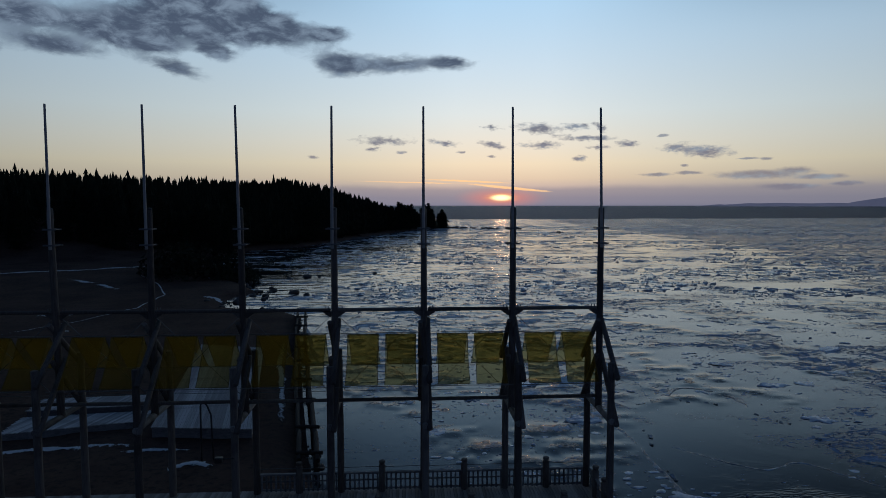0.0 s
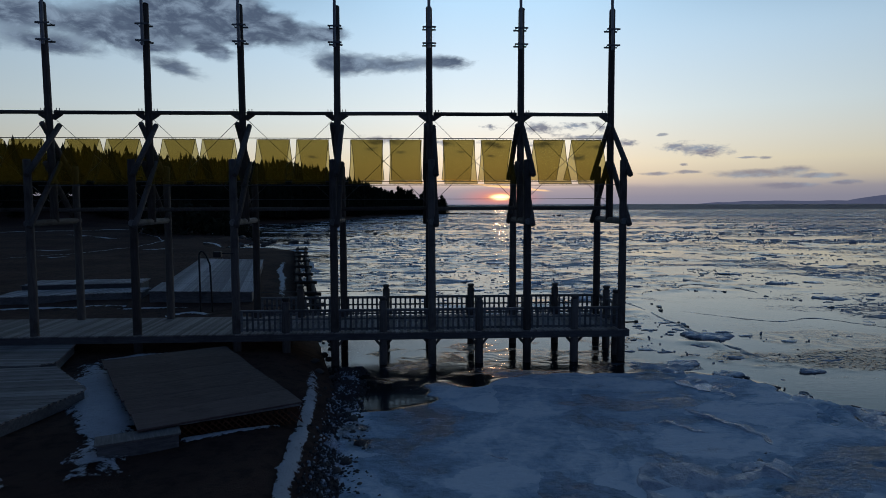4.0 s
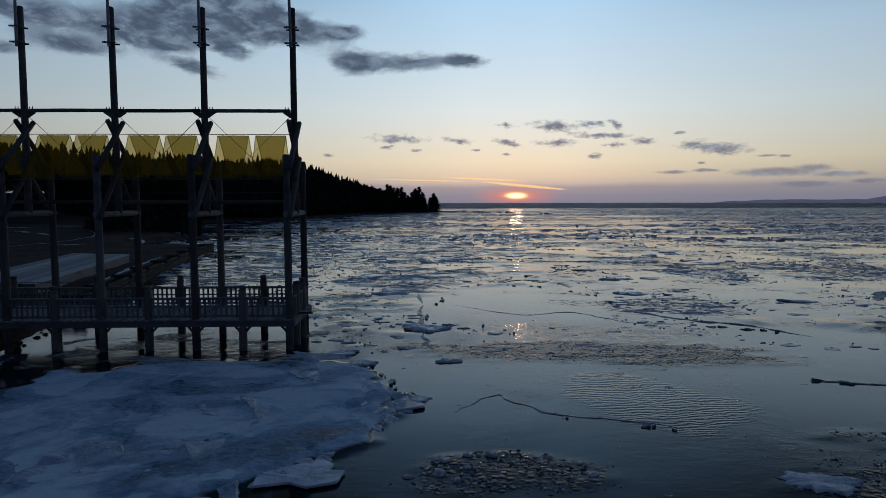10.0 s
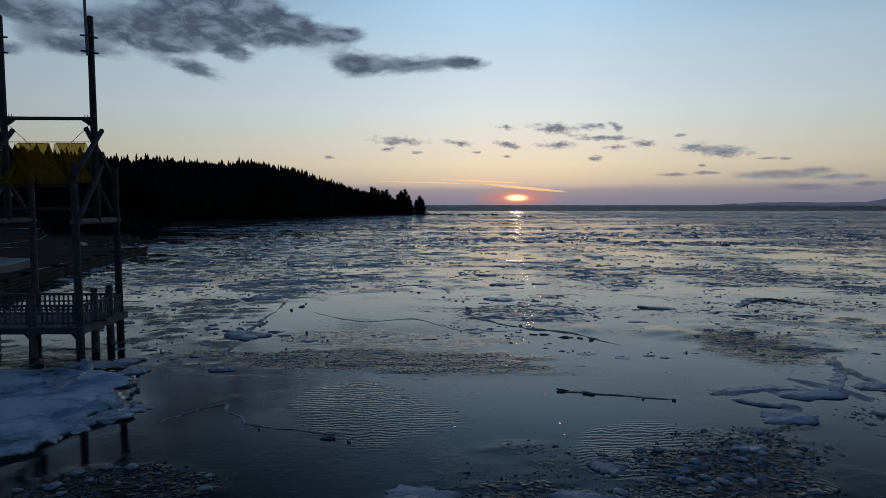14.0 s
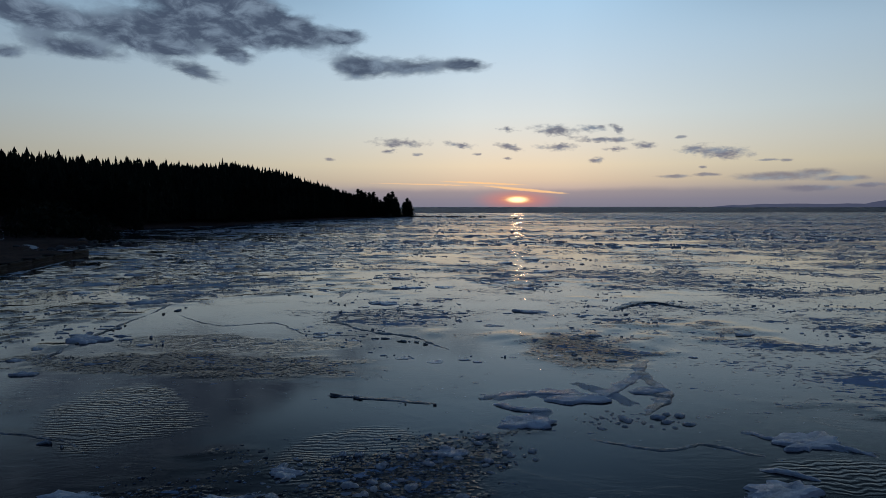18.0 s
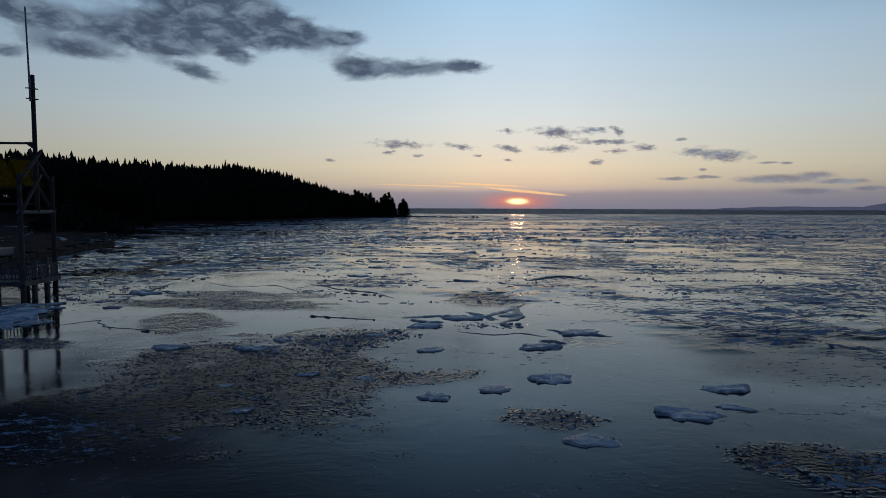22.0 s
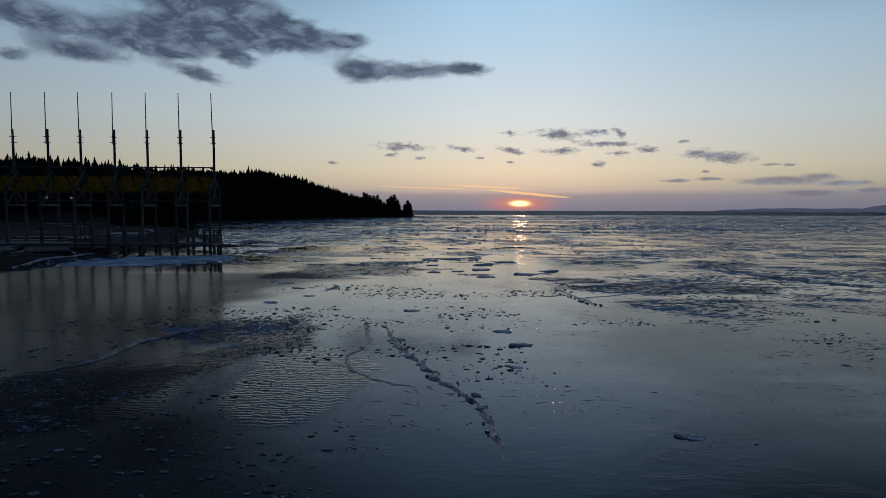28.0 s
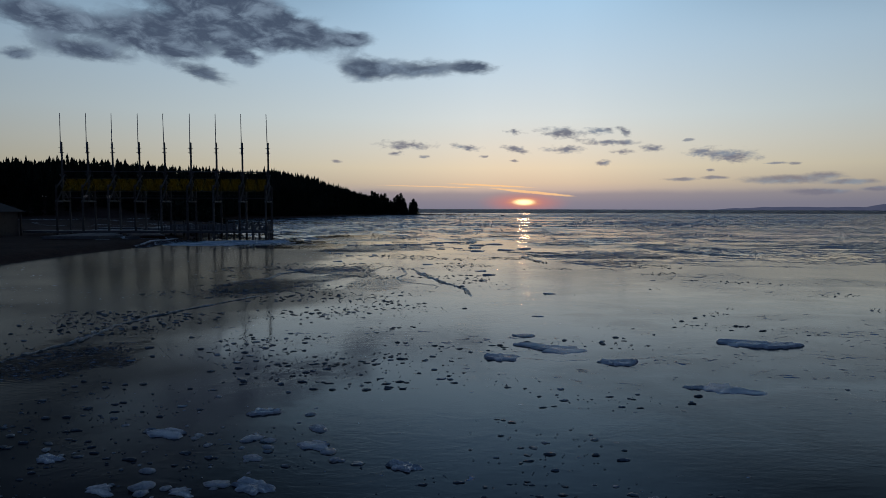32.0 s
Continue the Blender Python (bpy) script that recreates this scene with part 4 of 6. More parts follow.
# sails
def sail(x0, x1, top, bottom, seed):
    """A panel of shade cloth between the ridge rope and an eave rope, sagging a little."""
    rnd = random.Random(seed)
    nu, nv = 10, 12
    top, bottom = Vector((0, *top)), Vector((0, *bottom))
    along = (bottom - top)
    out = Vector((0, -along.z, along.y)).normalized()
    if out.z < 0:
        out = -out
    sag = rnd.uniform(0.05, 0.1)

    def spot(u, v):
        w = 1.0 - 0.05 * math.sin(math.pi * v)
        x = (x0 + x1) / 2 + (u - 0.5) * (x1 - x0) * w
        return top + along * v + Vector((x, 0, 0)) - out * (sag * math.sin(math.pi * v) * (0.6 + 0.4 * math.sin(math.pi * u)) + 0.012 * math.sin(u * 21 + seed))

    bm = bmesh.new()
    g = [[bm.verts.new(spot(u / nu, 0.03 + 0.94 * v / nv)) for u in range(nu + 1)] for v in range(nv + 1)]
    for v in range(nv):
        for u in range(nu):
            bm.faces.new((g[v][u], g[v][u + 1], g[v + 1][u + 1], g[v + 1][u])).smooth = True
    t = tagged(part("shade_sail", bm, SAIL), "translucent yellow shade-cloth sail panel laced to ropes", "sail", "yellow sails under the masts")
    bm = bmesh.new()
    rim = [(u / nu, 0.03) for u in range(nu + 1)] + [(1, 0.03 + 0.94 * v / nv) for v in range(1, nv + 1)] + [(u / nu, 0.97) for u in range(nu - 1, -1, -1)] + [(0, 0.03 + 0.94 * v / nv) for v in range(nv - 1, 0, -1)]
    pts = [spot(*q) for q in rim]
    rings, m = [], len(pts)
    for i, p in enumerate(pts):
        d = (pts[(i + 1) % m] - pts[i - 1]).normalized()
        side = d.cross(out).normalized()
        rings.append([bm.verts.new(p + (side * math.cos(a) + out * math.sin(a)) * 0.012) for a in (0, 1.5708, 3.1416, 4.7124)])
    for a, b in zip(rings, rings[1:] + rings[:1]):
        for k in range(4):
            bm.faces.new((a[k], a[(k + 1) % 4], b[(k + 1) % 4], b[k]))
    part("hem", bm, HEM, t, "dark stitched hem")
    bm = bmesh.new()
    for k in range(9):
        u = (k + 0.5) / 9
        log_between(bm, spot(u, 0.03), spot(u, -0.005), 0.008, 0.008, 4, 1, 0)
        log_between(bm, spot(u, 0.97), spot(u, 1.005), 0.008, 0.008, 4, 1, 0)
    tagged(part("lacing", bm, ROPE, t), kind="stuff")


RIDGE, EAVE_F, EAVE_R = (YM, 9.0), (25.45, 7.04), (28.12, 7.28)
for i in range(len(MASTS) - 1):
    xl, xr = MASTS[i + 1], MASTS[i]
    k = (xr - xl) / 3.8
    for a, b in ((0.54, 1.87), (2.14, 3.45)):
        sail(xl + a * k, xl + b * k, RIDGE, EAVE_F, i * 4 + int(a))
        sail(xl + (a + 0.02) * k, xl + (b - 0.02) * k, RIDGE, EAVE_R, i * 4 + 2 + int(a))
    for y, z in (RIDGE, EAVE_F, EAVE_R):
        r = tagged(part("sail_rope", log_between(bmesh.new(), (xl + 0.13, y, z), (xr - 0.13, y, z), 0.014, 0.014, 6, 6, 0.8, i), ROPE), "taut grey rope carrying the yellow sails", "rope", "sail ropes")
    for y, z0, z1 in ((YM + 0.03, 9.78, 6.35), (YM - 0.03, 6.35, 9.78)):
        tagged(part("bracing_cable", log_between(bmesh.new(), (xl + 0.13, y, z0), (xr - 0.13, y, z1), 0.011, 0.011, 6, 1, 0), STEEL), "thin steel cable crossing between two masts", "cable", "crossed bracing cables")
    tagged(part("stay_cable", log_between(bmesh.new(), (xl + 0.13, YM, 6.5), (xr - 0.13, YM, 6.5), 0.01, 0.01, 6, 1, 0), STEEL), "thin level steel cable between two masts", "cable", "level cables")

# deck frame, short posts, braces


def railing_post(x, y, top):
    """A round post with a turned neck below its rounded head."""
    p = thing("railing_post", "short round log post rising through the deck edge", "post", "railing posts of the pier", at=(x, y, 0))
    part("shaft", log_between(bmesh.new(), (0, 0, base_z(x, y)), (0, 0, top - 0.17), 0.17, 0.15, 14, 5, 0.05, int(x * 7 + y)), LOG, p)
    part("neck", log_between(bmesh.new(), (0, 0, top - 0.18), (0, 0, top - 0.11), 0.115, 0.115, 12, 1, 0), LOG, p)
    part("head", log_between(bmesh.new(), (0, 0, top - 0.12), (0, 0, top), 0.15, 0.14, 14, 2, 0.02), LOG, p)


deck = thing("boardwalk_deck", "long silvered plank boardwalk deck on log piles", "boardwalk", at=(0, 0, 0))
XL, XR = -27.0, 8.42
for y in (24.86, 26.7, 28.58):
    part("beam", box(bmesh.new(), XL, XR - 0.02, y - 0.07, y + 0.07, 1.0, DECK - 0.045, 0.01), RAIL, deck)
part("fascia", box(bmesh.new(), XR - 0.02, XR + 0.05, 24.79, 28.65, 1.0, DECK - 0.02, 0.01), RAIL, deck)
for x in (6.29, 2.47, -1.33, -5.1):
    for y in (YF, YR):
        railing_post(x, y, 2.68 if y == YF else 2.72)
for x, y in ((8.3, 26.0), (8.3, 27.3)):
    railing_post(x, y, 2.72)
for x in (8.19, 6.29, 4.37, 2.47, 0.6, -1.33, -3.21):
    for s in (-1, 1):
        if x + 0.6 * s < 8.4:
            part("knee_brace", log_between(bmesh.new(), (x + 0.1 * s, YF, 0.74), (x + 0.34 * s, YF, 1.02), 0.055, 0.055, 8, 1, 0.03), LOG, deck)


def railing(p, q, rope=False):
    """One length of railing between two posts: rails and flat pickets."""
    p, q = Vector(p), Vector(q)
    n = max(3, round((q - p).length / 0.235))
    ang = math.atan2(q.y - p.y, q.x - p.x)
    t = thing("railing", "grey weathered timber railing with flat upright pickets", "railing", "railings of the pier", at=p)
    t.rotation_euler = (0, 0, ang)
    length = (q - p).length
    part("top_rail", box(bmesh.new(), 0.1, length - 0.1, -0.07, 0.07, 2.145, 2.195, 0.008), RAIL, t)
    part("under_rail", box(bmesh.new(), 0.1, length - 0.1, -0.025, 0.025, 2.09, 2.144, 0.006), RAIL, t)
    part("mid_rail", box(bmesh.new(), 0.1, length - 0.1, -0.025, 0.025, 1.79, 1.855, 0.006), RAIL, t)
    part("bottom_rail", box(bmesh.new(), 0.1, length - 0.1, -0.025, 0.025, 1.38, 1.46, 0.006), RAIL, t)
    bm = box(bmesh.new(), -0.042, 0.042, -0.052, -0.027, 1.35, 2.13, 0.005)
    first = None
    for i in range(n):
        x = 0.1 + (length - 0.2) * (i + 0.5) / n
        if first is None:
            first = part("picket", bm, RAIL, t)
            first.location = (x, 0, 0)
        else:
            share("picket", first.data, t, Matrix.Translation((x, 0, random.uniform(-0.01, 0.01))))
    if rope:
        part("hand_rope", log_between(bmesh.new(), (0.05, 0, 2.42), (length - 0.05, 0, 2.42), 0.013, 0.013, 6, 4, 0.6), ROPE, t)


stops = [8.19, 6.29, 4.37, 2.47, 0.6, -1.33, -3.21, -5.1, -7.0]
for a, b in zip(stops[1:], stops):
    railing((a, YF - 0.02, 0), (b, YF - 0.02, 0))
    railing((a, YR + 0.02, 0), (b, YR + 0.02, 0), True)
for a, b in ((25.0, 26.0), (26.0, 27.3), (27.3, 28.44)):
    railing((8.3, a, 0), (8.3, b, 0))
bm = log_between(bmesh.new(), (8.45, 25.6, 1.42), (8.95, 25.5, 1.45), 0.035, 0.03, 8, 1, 0)
log_between(bm, (8.92, 25.5, 1.45), (9.06, 25.48, 1.46), 0.07, 0.06, 8, 1, 0)
tagged(part("beacon_arm", bm, BLACK), "short dark arm with a lamp head off the deck end", "lamp")

# floodlight on a post, and the bent pipe rail on the turf
t = thing("floodlight", "small dark floodlight clamped to a log post", "floodlight", at=(-7.0, YF - 0.2, 4.42))
part("arm", log_between(bmesh.new(), (0, 0.03, 0), (-0.5, -0.05, 0.02), 0.025, 0.025, 8, 1, 0), BLACK, t)
part("head", box(bmesh.new(), -0.72, -0.42, -0.2, 0.05, -0.12, 0.1, 0.03), BLACK, t)
z = float(land_height(np.array([-11.3]), np.array([34.0]))[0])
t = thing("bent_pipe_rail", "dark bent pipe standing on the frozen turf", "pipe rail", at=(-11.3, 34.0, z))
bm = log_between(bmesh.new(), (0, 0, -0.1), (0, 0, 3.0), 0.05, 0.05, 8, 2, 0)
part("upright", bm, BLACK, t)
part("upright", log_between(bmesh.new(), (0.62, 0, -0.1), (0.55, 0, 2.5), 0.05, 0.05, 8, 2, 0), BLACK, t)
bm = bmesh.new()
pts = [(0, 0, 3.0), (0.06, 0, 3.18), (0.2, 0, 3.2), (0.36, 0, 3.0), (0.55, 0, 2.5)]
for a, b in zip(pts, pts[1:]):
    log_between(bm, a, b, 0.05, 0.05, 8, 1, 0)
part("bow", bm, BLACK, t)


# ---- platforms on the shore ----
def plank_platform(name, label, ring, z, planks_along, mat, width=0.145, thick=0.045, skirt=0.35, group=""):
    """A platform with the outline ring (convex): frame, and one object a plank, cut to the outline."""
    cx, cy = sum(p[0] for p in ring) / len(ring), sum(p[1] for p in ring) / len(ring)
    t = thing(name, label, "platform", group, at=(cx, cy, z))
    d = Vector((planks_along[0], planks_along[1])).normalized()
    nrm = Vector((-d.y, d.x))
    pts = [Vector((p[0] - cx, p[1] - cy)) for p in ring]
    inner = [p * 0.985 for p in pts]
    part("frame", prism(bmesh.new(), [tuple(p) for p in inner], -skirt, -thick - 0.004), RAIL, t)
    lo, hi = min(p.dot(nrm) for p in pts), max(p.dot(nrm) for p in pts)
    k = max(2, int((hi - lo) / width))
    w = (hi - lo) / k
    gap = 0.016 if mat is PALE else 0.005
    for i in range(k):
        s = lo + (i + 0.5) * w
        cuts = []
        for a, b in zip(pts, pts[1:] + pts[:1]):
            ta, tb = a.dot(nrm) - s, b.dot(nrm) - s
            if ta * tb < 0:
                cuts.append((a + (b - a) * (ta / (ta - tb))).dot(d))
        if len(cuts) < 2:
            continue
        a, b = min(cuts) - random.uniform(-0.02, 0.03), max(cuts) + random.uniform(-0.02, 0.03)
        bm = box(bmesh.new(), -w / 2 + gap, w / 2 - gap, a, b, -thick, random.uniform(0, 0.006))
        o = part("plank", bm, mat, t)
        o.matrix_basis = Matrix.Translation((nrm.x * s, nrm.y * s, 0)) @ Matrix(((nrm.x, d.x, 0), (nrm.y, d.y, 0), (0, 0, 1))).to_4x4()
    return t


plank_platform("stage_platform", "long frosted plank stage platform on the turf", [(-15.4, 37.5), (-9.3, 36.9), (-13.5, 58.3), (-19.6, 60.0), (-17.6, 50)], 1.3, (-0.2, 1), PALE, 0.2, skirt=0.9)
plank_platform("low_platform", "low two-step plank platform dusted with frost", [(-24.2, 37.6), (-16.6, 39.6), (-16.9, 41.6), (-24.6, 40.6)], 1.0, (0.25, 1), PALE, 0.2, skirt=0.6)
plank_platform("upper_step", "upper step of the frosted plank platform", [(-24.6, 41.0), (-17.6, 41.9), (-18.0, 44.2), (-24.9, 43.6)], 1.28, (0.15, 1), PALE, 0.2, skirt=0.9)
plank_platform("corner_platform", "grey plank platform beside the boardwalk", [(-17.5, 13.5), (-10.6, 14.2), (-9.6, 18.7), (-11.9, 21.4), (-17.5, 21.2)], 1.0, (1, 0.1), PLANK, 0.16)
plank_platform("boardwalk_ramp", "grey plank ramp meeting the boardwalk", [(-17.4, 21.35), (-12.6, 21.5), (-12.2, 22.0), (-13.0, 24.74), (-17.4, 24.74)], 1.02, (1, 0), PLANK, 0.16)
t = plank_platform("covered_stage", "flat dark board-topped stage with lattice skirt", [(-10.65, 21.85), (-7.15, 23.9), (-3.15, 17.0), (-6.7, 15.2)], 1.05, (1, 0.55), STAGE, 1.2, skirt=0.12)
# lattice skirt along the water side
cx, cy = -6.91, 19.49


def lattice(p, q, z0, z1, parent):
    p, q = Vector((*p, 0)), Vector((*q, 0))
    d = (q - p).normalized()
    nrm = Vector((-d.y, d.x, 0))
    length, h = (q - p).length, z1 - z0
    n = int(length / 0.16)
    bm = bmesh.new()
    for s in (-1, 1):
        for i in range(-2, n + 3):
            x = i * 0.16
            x0, x1 = (x, x + h) if s > 0 else (x + h, x)
            if min(x0, x1) < 0 or max(x0, x1) > length:
                continue
            a = p + d * x0 + nrm * 0.012 * s + Vector((0, 0, z0))
            b = p + d * x1 + nrm * 0.012 * s + Vector((0, 0, z1))
            log_between(bm, a, b, 0.018, 0.018, 4, 1, 0)
    part("lattice", bm, LATTICE, parent, "diagonal lattice skirt")


for p, q in (((-3.15, 17.0), (-6.7, 15.2)), ((-7.15, 23.9), (-3.15, 17.0))):
    lattice((p[0] - cx, p[1] - cy), (q[0] - cx, q[1] - cy), -0.55, -0.12, t)
part("kerb_board", box(bmesh.new(), -0.1, 0.1, -0.1, 0.1, -0.6, -0.56), RAIL, t)

zs = float(land_height(np.array([-6.2]), np.array([15.6]))[0])
t = thing("stage_step", "low dark wooden step with a pale worn tread by the stage", "step", at=(-6.6, 15.0, zs))
t.rotation_euler = (0, 0, 0.42)
part("tread", box(bmesh.new(), -0.9, 0.9, -0.32, 0.32, 0.3, 0.345, 0.008), PLANK, t)
for x in (-0.82, 0.82):
    part("side_board", box(bmesh.new(), x - 0.025, x + 0.025, -0.28, 0.28, -0.1, 0.3, 0.005), RAIL, t)
part("riser", box(bmesh.new(), -0.795, 0.795, -0.27, -0.24, -0.1, 0.3, 0.005), RAIL, t)

# hut at the landward end
t = thing("shore_hut", "dark timber hut with a hipped shingle roof", "hut", at=(-31.0, 22.0, float(land_height(np.array([-31.0]), np.array([22.0]))[0])))
bm = bmesh.new()
ring = [(-4.2, -3.4), (4.2, -3.4), (4.2, 3.4), (-4.2, 3.4)]
a = [bm.verts.new((x, y, 3.4)) for x, y in ring]
a2 = [bm.verts.new((x, y, 3.52)) for x, y in ring]
p, q = bm.verts.new((-1.2, 0, 5.3)), bm.verts.new((1.2, 0, 5.3))
bm.faces.new(a[::-1])
for i in range(4):
    bm.faces.new((a[i], a[(i + 1) % 4], a2[(i + 1) % 4], a2[i]))
bm.faces.new((a2[0], a2[1], q, p))
bm.faces.new((a2[1], a2[2], q))
bm.faces.new((a2[2], a2[3], p, q))
bm.faces.new((a2[3], a2[0], p))
bmesh.ops.recalc_face_normals(bm, faces=bm.faces)
part("roof", bm, ROOF, t)
for x in (-3.7, 3.7):
    for y in (-2.9, 2.9):
        part("corner_post", box(bmesh.new(), x - 0.12, x + 0.12, y - 0.12, y + 0.12, -0.1, 3.45, 0.015), TIE if x > 0 and y < 0 else LOG, t)
part("wall", box(bmesh.new(), -3.5, 3.4, -2.7, 2.8, -0.1, 3.4, 0.02), LOG, t)

# log crib that holds the bank beyond the pier
t = thing("log_crib_wall", "low dark wall of stacked logs along the bank", "retaining wall", at=(0, 0, 0))
WALL = [(-5.0, 33.4), (-5.75, 37.5), (-6.8, 43.0), (-7.85, 48.2), (-8.8, 54.0), (-9.8, 59.5), (-10.8, 65.0), (-11.7, 70.2), (-12.5, 75.6), (-13.4, 81.0)]
for i, (p, q) in enumerate(zip(WALL, WALL[1:])):
    for row, off in ((0.08, 0.0), (0.33, 0.03), (0.58, -0.02), (0.83, 0.02)):
        part("log", log_between(bmesh.new(), (p[0] + off, p[1] - 0.3, row), (q[0] + off, q[1] + 0.1, row + 0.02), 0.145, 0.13, 10, 4, 0.12, i * 4 + int(row * 10)), BARK, t)
        part("log", log_between(bmesh.new(), (p[0] - 1.0 + off, p[1] - 0.1, row), (q[0] - 1.0 + off, q[1] + 0.2, row), 0.14, 0.13, 8, 3, 0.12, i * 4 + 70), BARK, t)
    part("cross_log", log_between(bmesh.new(), (p[0] - 1.25, p[1] + 0.5, 0.98), (p[0] + 0.22, p[1] + 0.45, 0.98), 0.12, 0.11, 8, 2, 0.1, i), BARK, t)


# ---- snow ----
def snow_patch(path, width, seed, lift=0.05, label="thin strip of old crusted snow on dark ground"):
    """Snow lying along a line of points, uneven in width."""
    rnd = random.Random(seed)
    pts = [Vector(p) for p in path]
    fine = []
    for a, b in zip(pts, pts[1:]):
        k = max(2, int((b - a).length / 0.3))
        fine += [a.lerp(b, i / k) for i in range(k)]
    fine.append(pts[-1])
    bm = bmesh.new()
    rows = []
    n = len(fine)
    for i, p in enumerate(fine):
        d = (fine[min(i + 1, n - 1)] - fine[max(i - 1, 0)]).normalized()
        nr = Vector((-d.y, d.x))
        w = width * 0.8 * (0.25 + 0.75 * math.sin(math.pi * (0.06 + 0.88 * i / max(1, n - 1))) ** 0.5)
        row = []
        for k, (s, z) in enumerate(((-1.25, 0.1), (-0.8, 0.6), (-0.3, 1.0), (0.3, 1.0), (0.8, 0.6), (1.25, 0.1))):
            j = noise.noise((p.x * 1.1, p.y * 1.1, k * 0.4 + seed)) * 0.75 + 0.3 * noise.noise((p.x * 4, p.y * 4, k + seed))
            q = p + nr * (s * w * 0.5 * (1 + j))
            row.append((q, z))
        rows.append(row)
    flat = [q for row in rows for q, _ in row]
    h = land_height(np.array([q.x for q in flat]), np.array([q.y for q in flat]))
    vs = []
    for j, (q, z) in enumerate([qz for row in rows for qz in row]):
        vs.append(bm.verts.new((q.x, q.y, max(h[j], -0.02) + z * lift + (0.02 * noise.noise((q.x * 3, q.y * 3, 9)) if z > 0 else 0))))
    for i in range(n - 1):
        for k in range(5):
            bm.faces.new((vs[i * 6 + k], vs[i * 6 + k + 1], vs[i * 6 + k + 7], vs[i * 6 + k + 6])).smooth = True
    bmesh.ops.recalc_face_normals(bm, faces=bm.faces)
    ob = tagged(part("snow_patch", bm, SNOW), label, "snow", "snow patches")
    rim = ob.data.attributes.new("rim", "FLOAT", "POINT")
    ends = [min(1.0, 3.0 * min(i, n - 1 - i) / max(1, n - 1) + 0.1) for i in range(n)]
    rim.data.foreach_set("value", [ends[i] * v for i in range(n) for v in (-0.5, 0.35, 1.0, 1.0, 0.35, -0.5)])


snow_patch([(-2.6, 7.0), (-2.75, 11.2), (-2.9, 13.3), (-3.05, 15.4), (-3.2, 17.9), (-3.4, 20.2), (-3.8, 22.9)], 0.5, 1, 0.07)
snow_patch([(-6.6, 23.2), (-5.7, 21.8), (-4.8, 20.4), (-3.4, 18.3)], 0.45, 2)
snow_patch([(-6.0, 15.3), (-4.9, 15.9), (-3.7, 16.6)], 0.4, 4)
snow_patch([(-11.6, 23.2), (-10.9, 21.8), (-9.9, 19.8), (-8.7, 17.8), (-7.6, 15.6), (-7.0, 13.4)], 1.9, 5, 0.12, "broad drift of old snow between two platforms")
snow_patch([(-11.9, 23.9), (-10.5, 24.2), (-8.6, 24.3)], 0.7, 6)
snow_patch([(-8.5, 13.0), (-9.3, 13.3), (-10.4, 13.6)], 1.2, 7)
snow_patch([(-8.4, 40.5), (-9.2, 45), (-10.2, 50), (-11.6, 56), (-12.6, 63)], 0.6, 8, 0.07)
snow_patch([(-8.3, 57), (-9.8, 63), (-11.2, 70), (-12.8, 76)], 0.7, 9, 0.08)
snow_patch([(-16.2, 36.6), (-18.5, 36.5), (-21.5, 36.2), (-24.5, 35.6)], 0.7, 10)
snow_patch([(-12.5, 35.5), (-14.5, 35.8), (-16.3, 35.6)], 0.5, 11)
snow_patch([(-24.5, 34.0), (-26.5, 34.5), (-29, 34.0)], 1.6, 12)
snow_patch([(-10.5, 33.2), (-11.6, 33.6), (-12.8, 33.1)], 0.8, 13)
snow_patch([(-62, 118), (-55, 112), (-47, 104)], 1.5, 14)
snow_patch([(-95, 122), (-80, 128), (-66, 134), (-54, 142)], 3.0, 15)
snow_patch([(-70, 96), (-66, 92), (-64, 88)], 1.6, 16)
snow_patch([(-31, 96), (-28.5, 95), (-27.5, 92.5)], 1.2, 17)
snow_patch([(-46, 80), (-43.5, 79.5), (-42, 80.5)], 0.9, 18)
snow_patch([(-40, 72), (-38.5, 70.5), (-37, 70)], 0.8, 19)
snow_patch([(-34, 82), (-32, 81), (-30, 82)], 0.9, 20)
snow_patch([(-56, 74), (-52, 76), (-49, 75)], 0.9, 21)
# the edge of a worn path that bends across the turf
snow_patch([(-44, 68), (-40, 76), (-36.5, 86), (-37, 97), (-43, 110), (-52, 124)], 0.28, 22, 0.03, "narrow white edge of a path bending over the turf")


# ---- shore stones ----
def rock_mesh(seed):
    rnd = random.Random(seed)
    bm = bmesh.new()
    bmesh.ops.create_icosphere(bm, subdivisions=2, radius=0.5)
    for v in bm.verts:
        k = 1 + 0.35 * noise.noise(v.co * 2.1 + Vector((seed * 3.1, 0, 0)))
        v.co = Vector((v.co.x * k, v.co.y * k, max(v.co.z * k * 0.8, -0.3)))
    me = bpy.data.meshes.new("shore_stone")
    bm.to_mesh(me)
    bm.free()
    me.materials.append(STONE)
    return me


rocks = [rock_mesh(s) for s in range(6)]
rnd = random.Random(5)


def put_rock(x, y, size, group="stones along the water's edge"):
    z = max(float(land_height(np.array([x]), np.array([y]))[0]), 0.0) if x < 24 else 0.0
    o = new("shore_stone", rocks[rnd.randrange(6)])
    o.matrix_basis = pose(x, y, z + size * 0.12, rnd.uniform(-10, 10), rnd.uniform(-10, 10), rnd.uniform(0, 360)) @ Matrix.Diagonal((size * rnd.uniform(0.8, 1.5), size, size * rnd.uniform(0.6, 1.0), 1))
    tagged(o, "dark rounded stone at the water's edge", "stone", group)


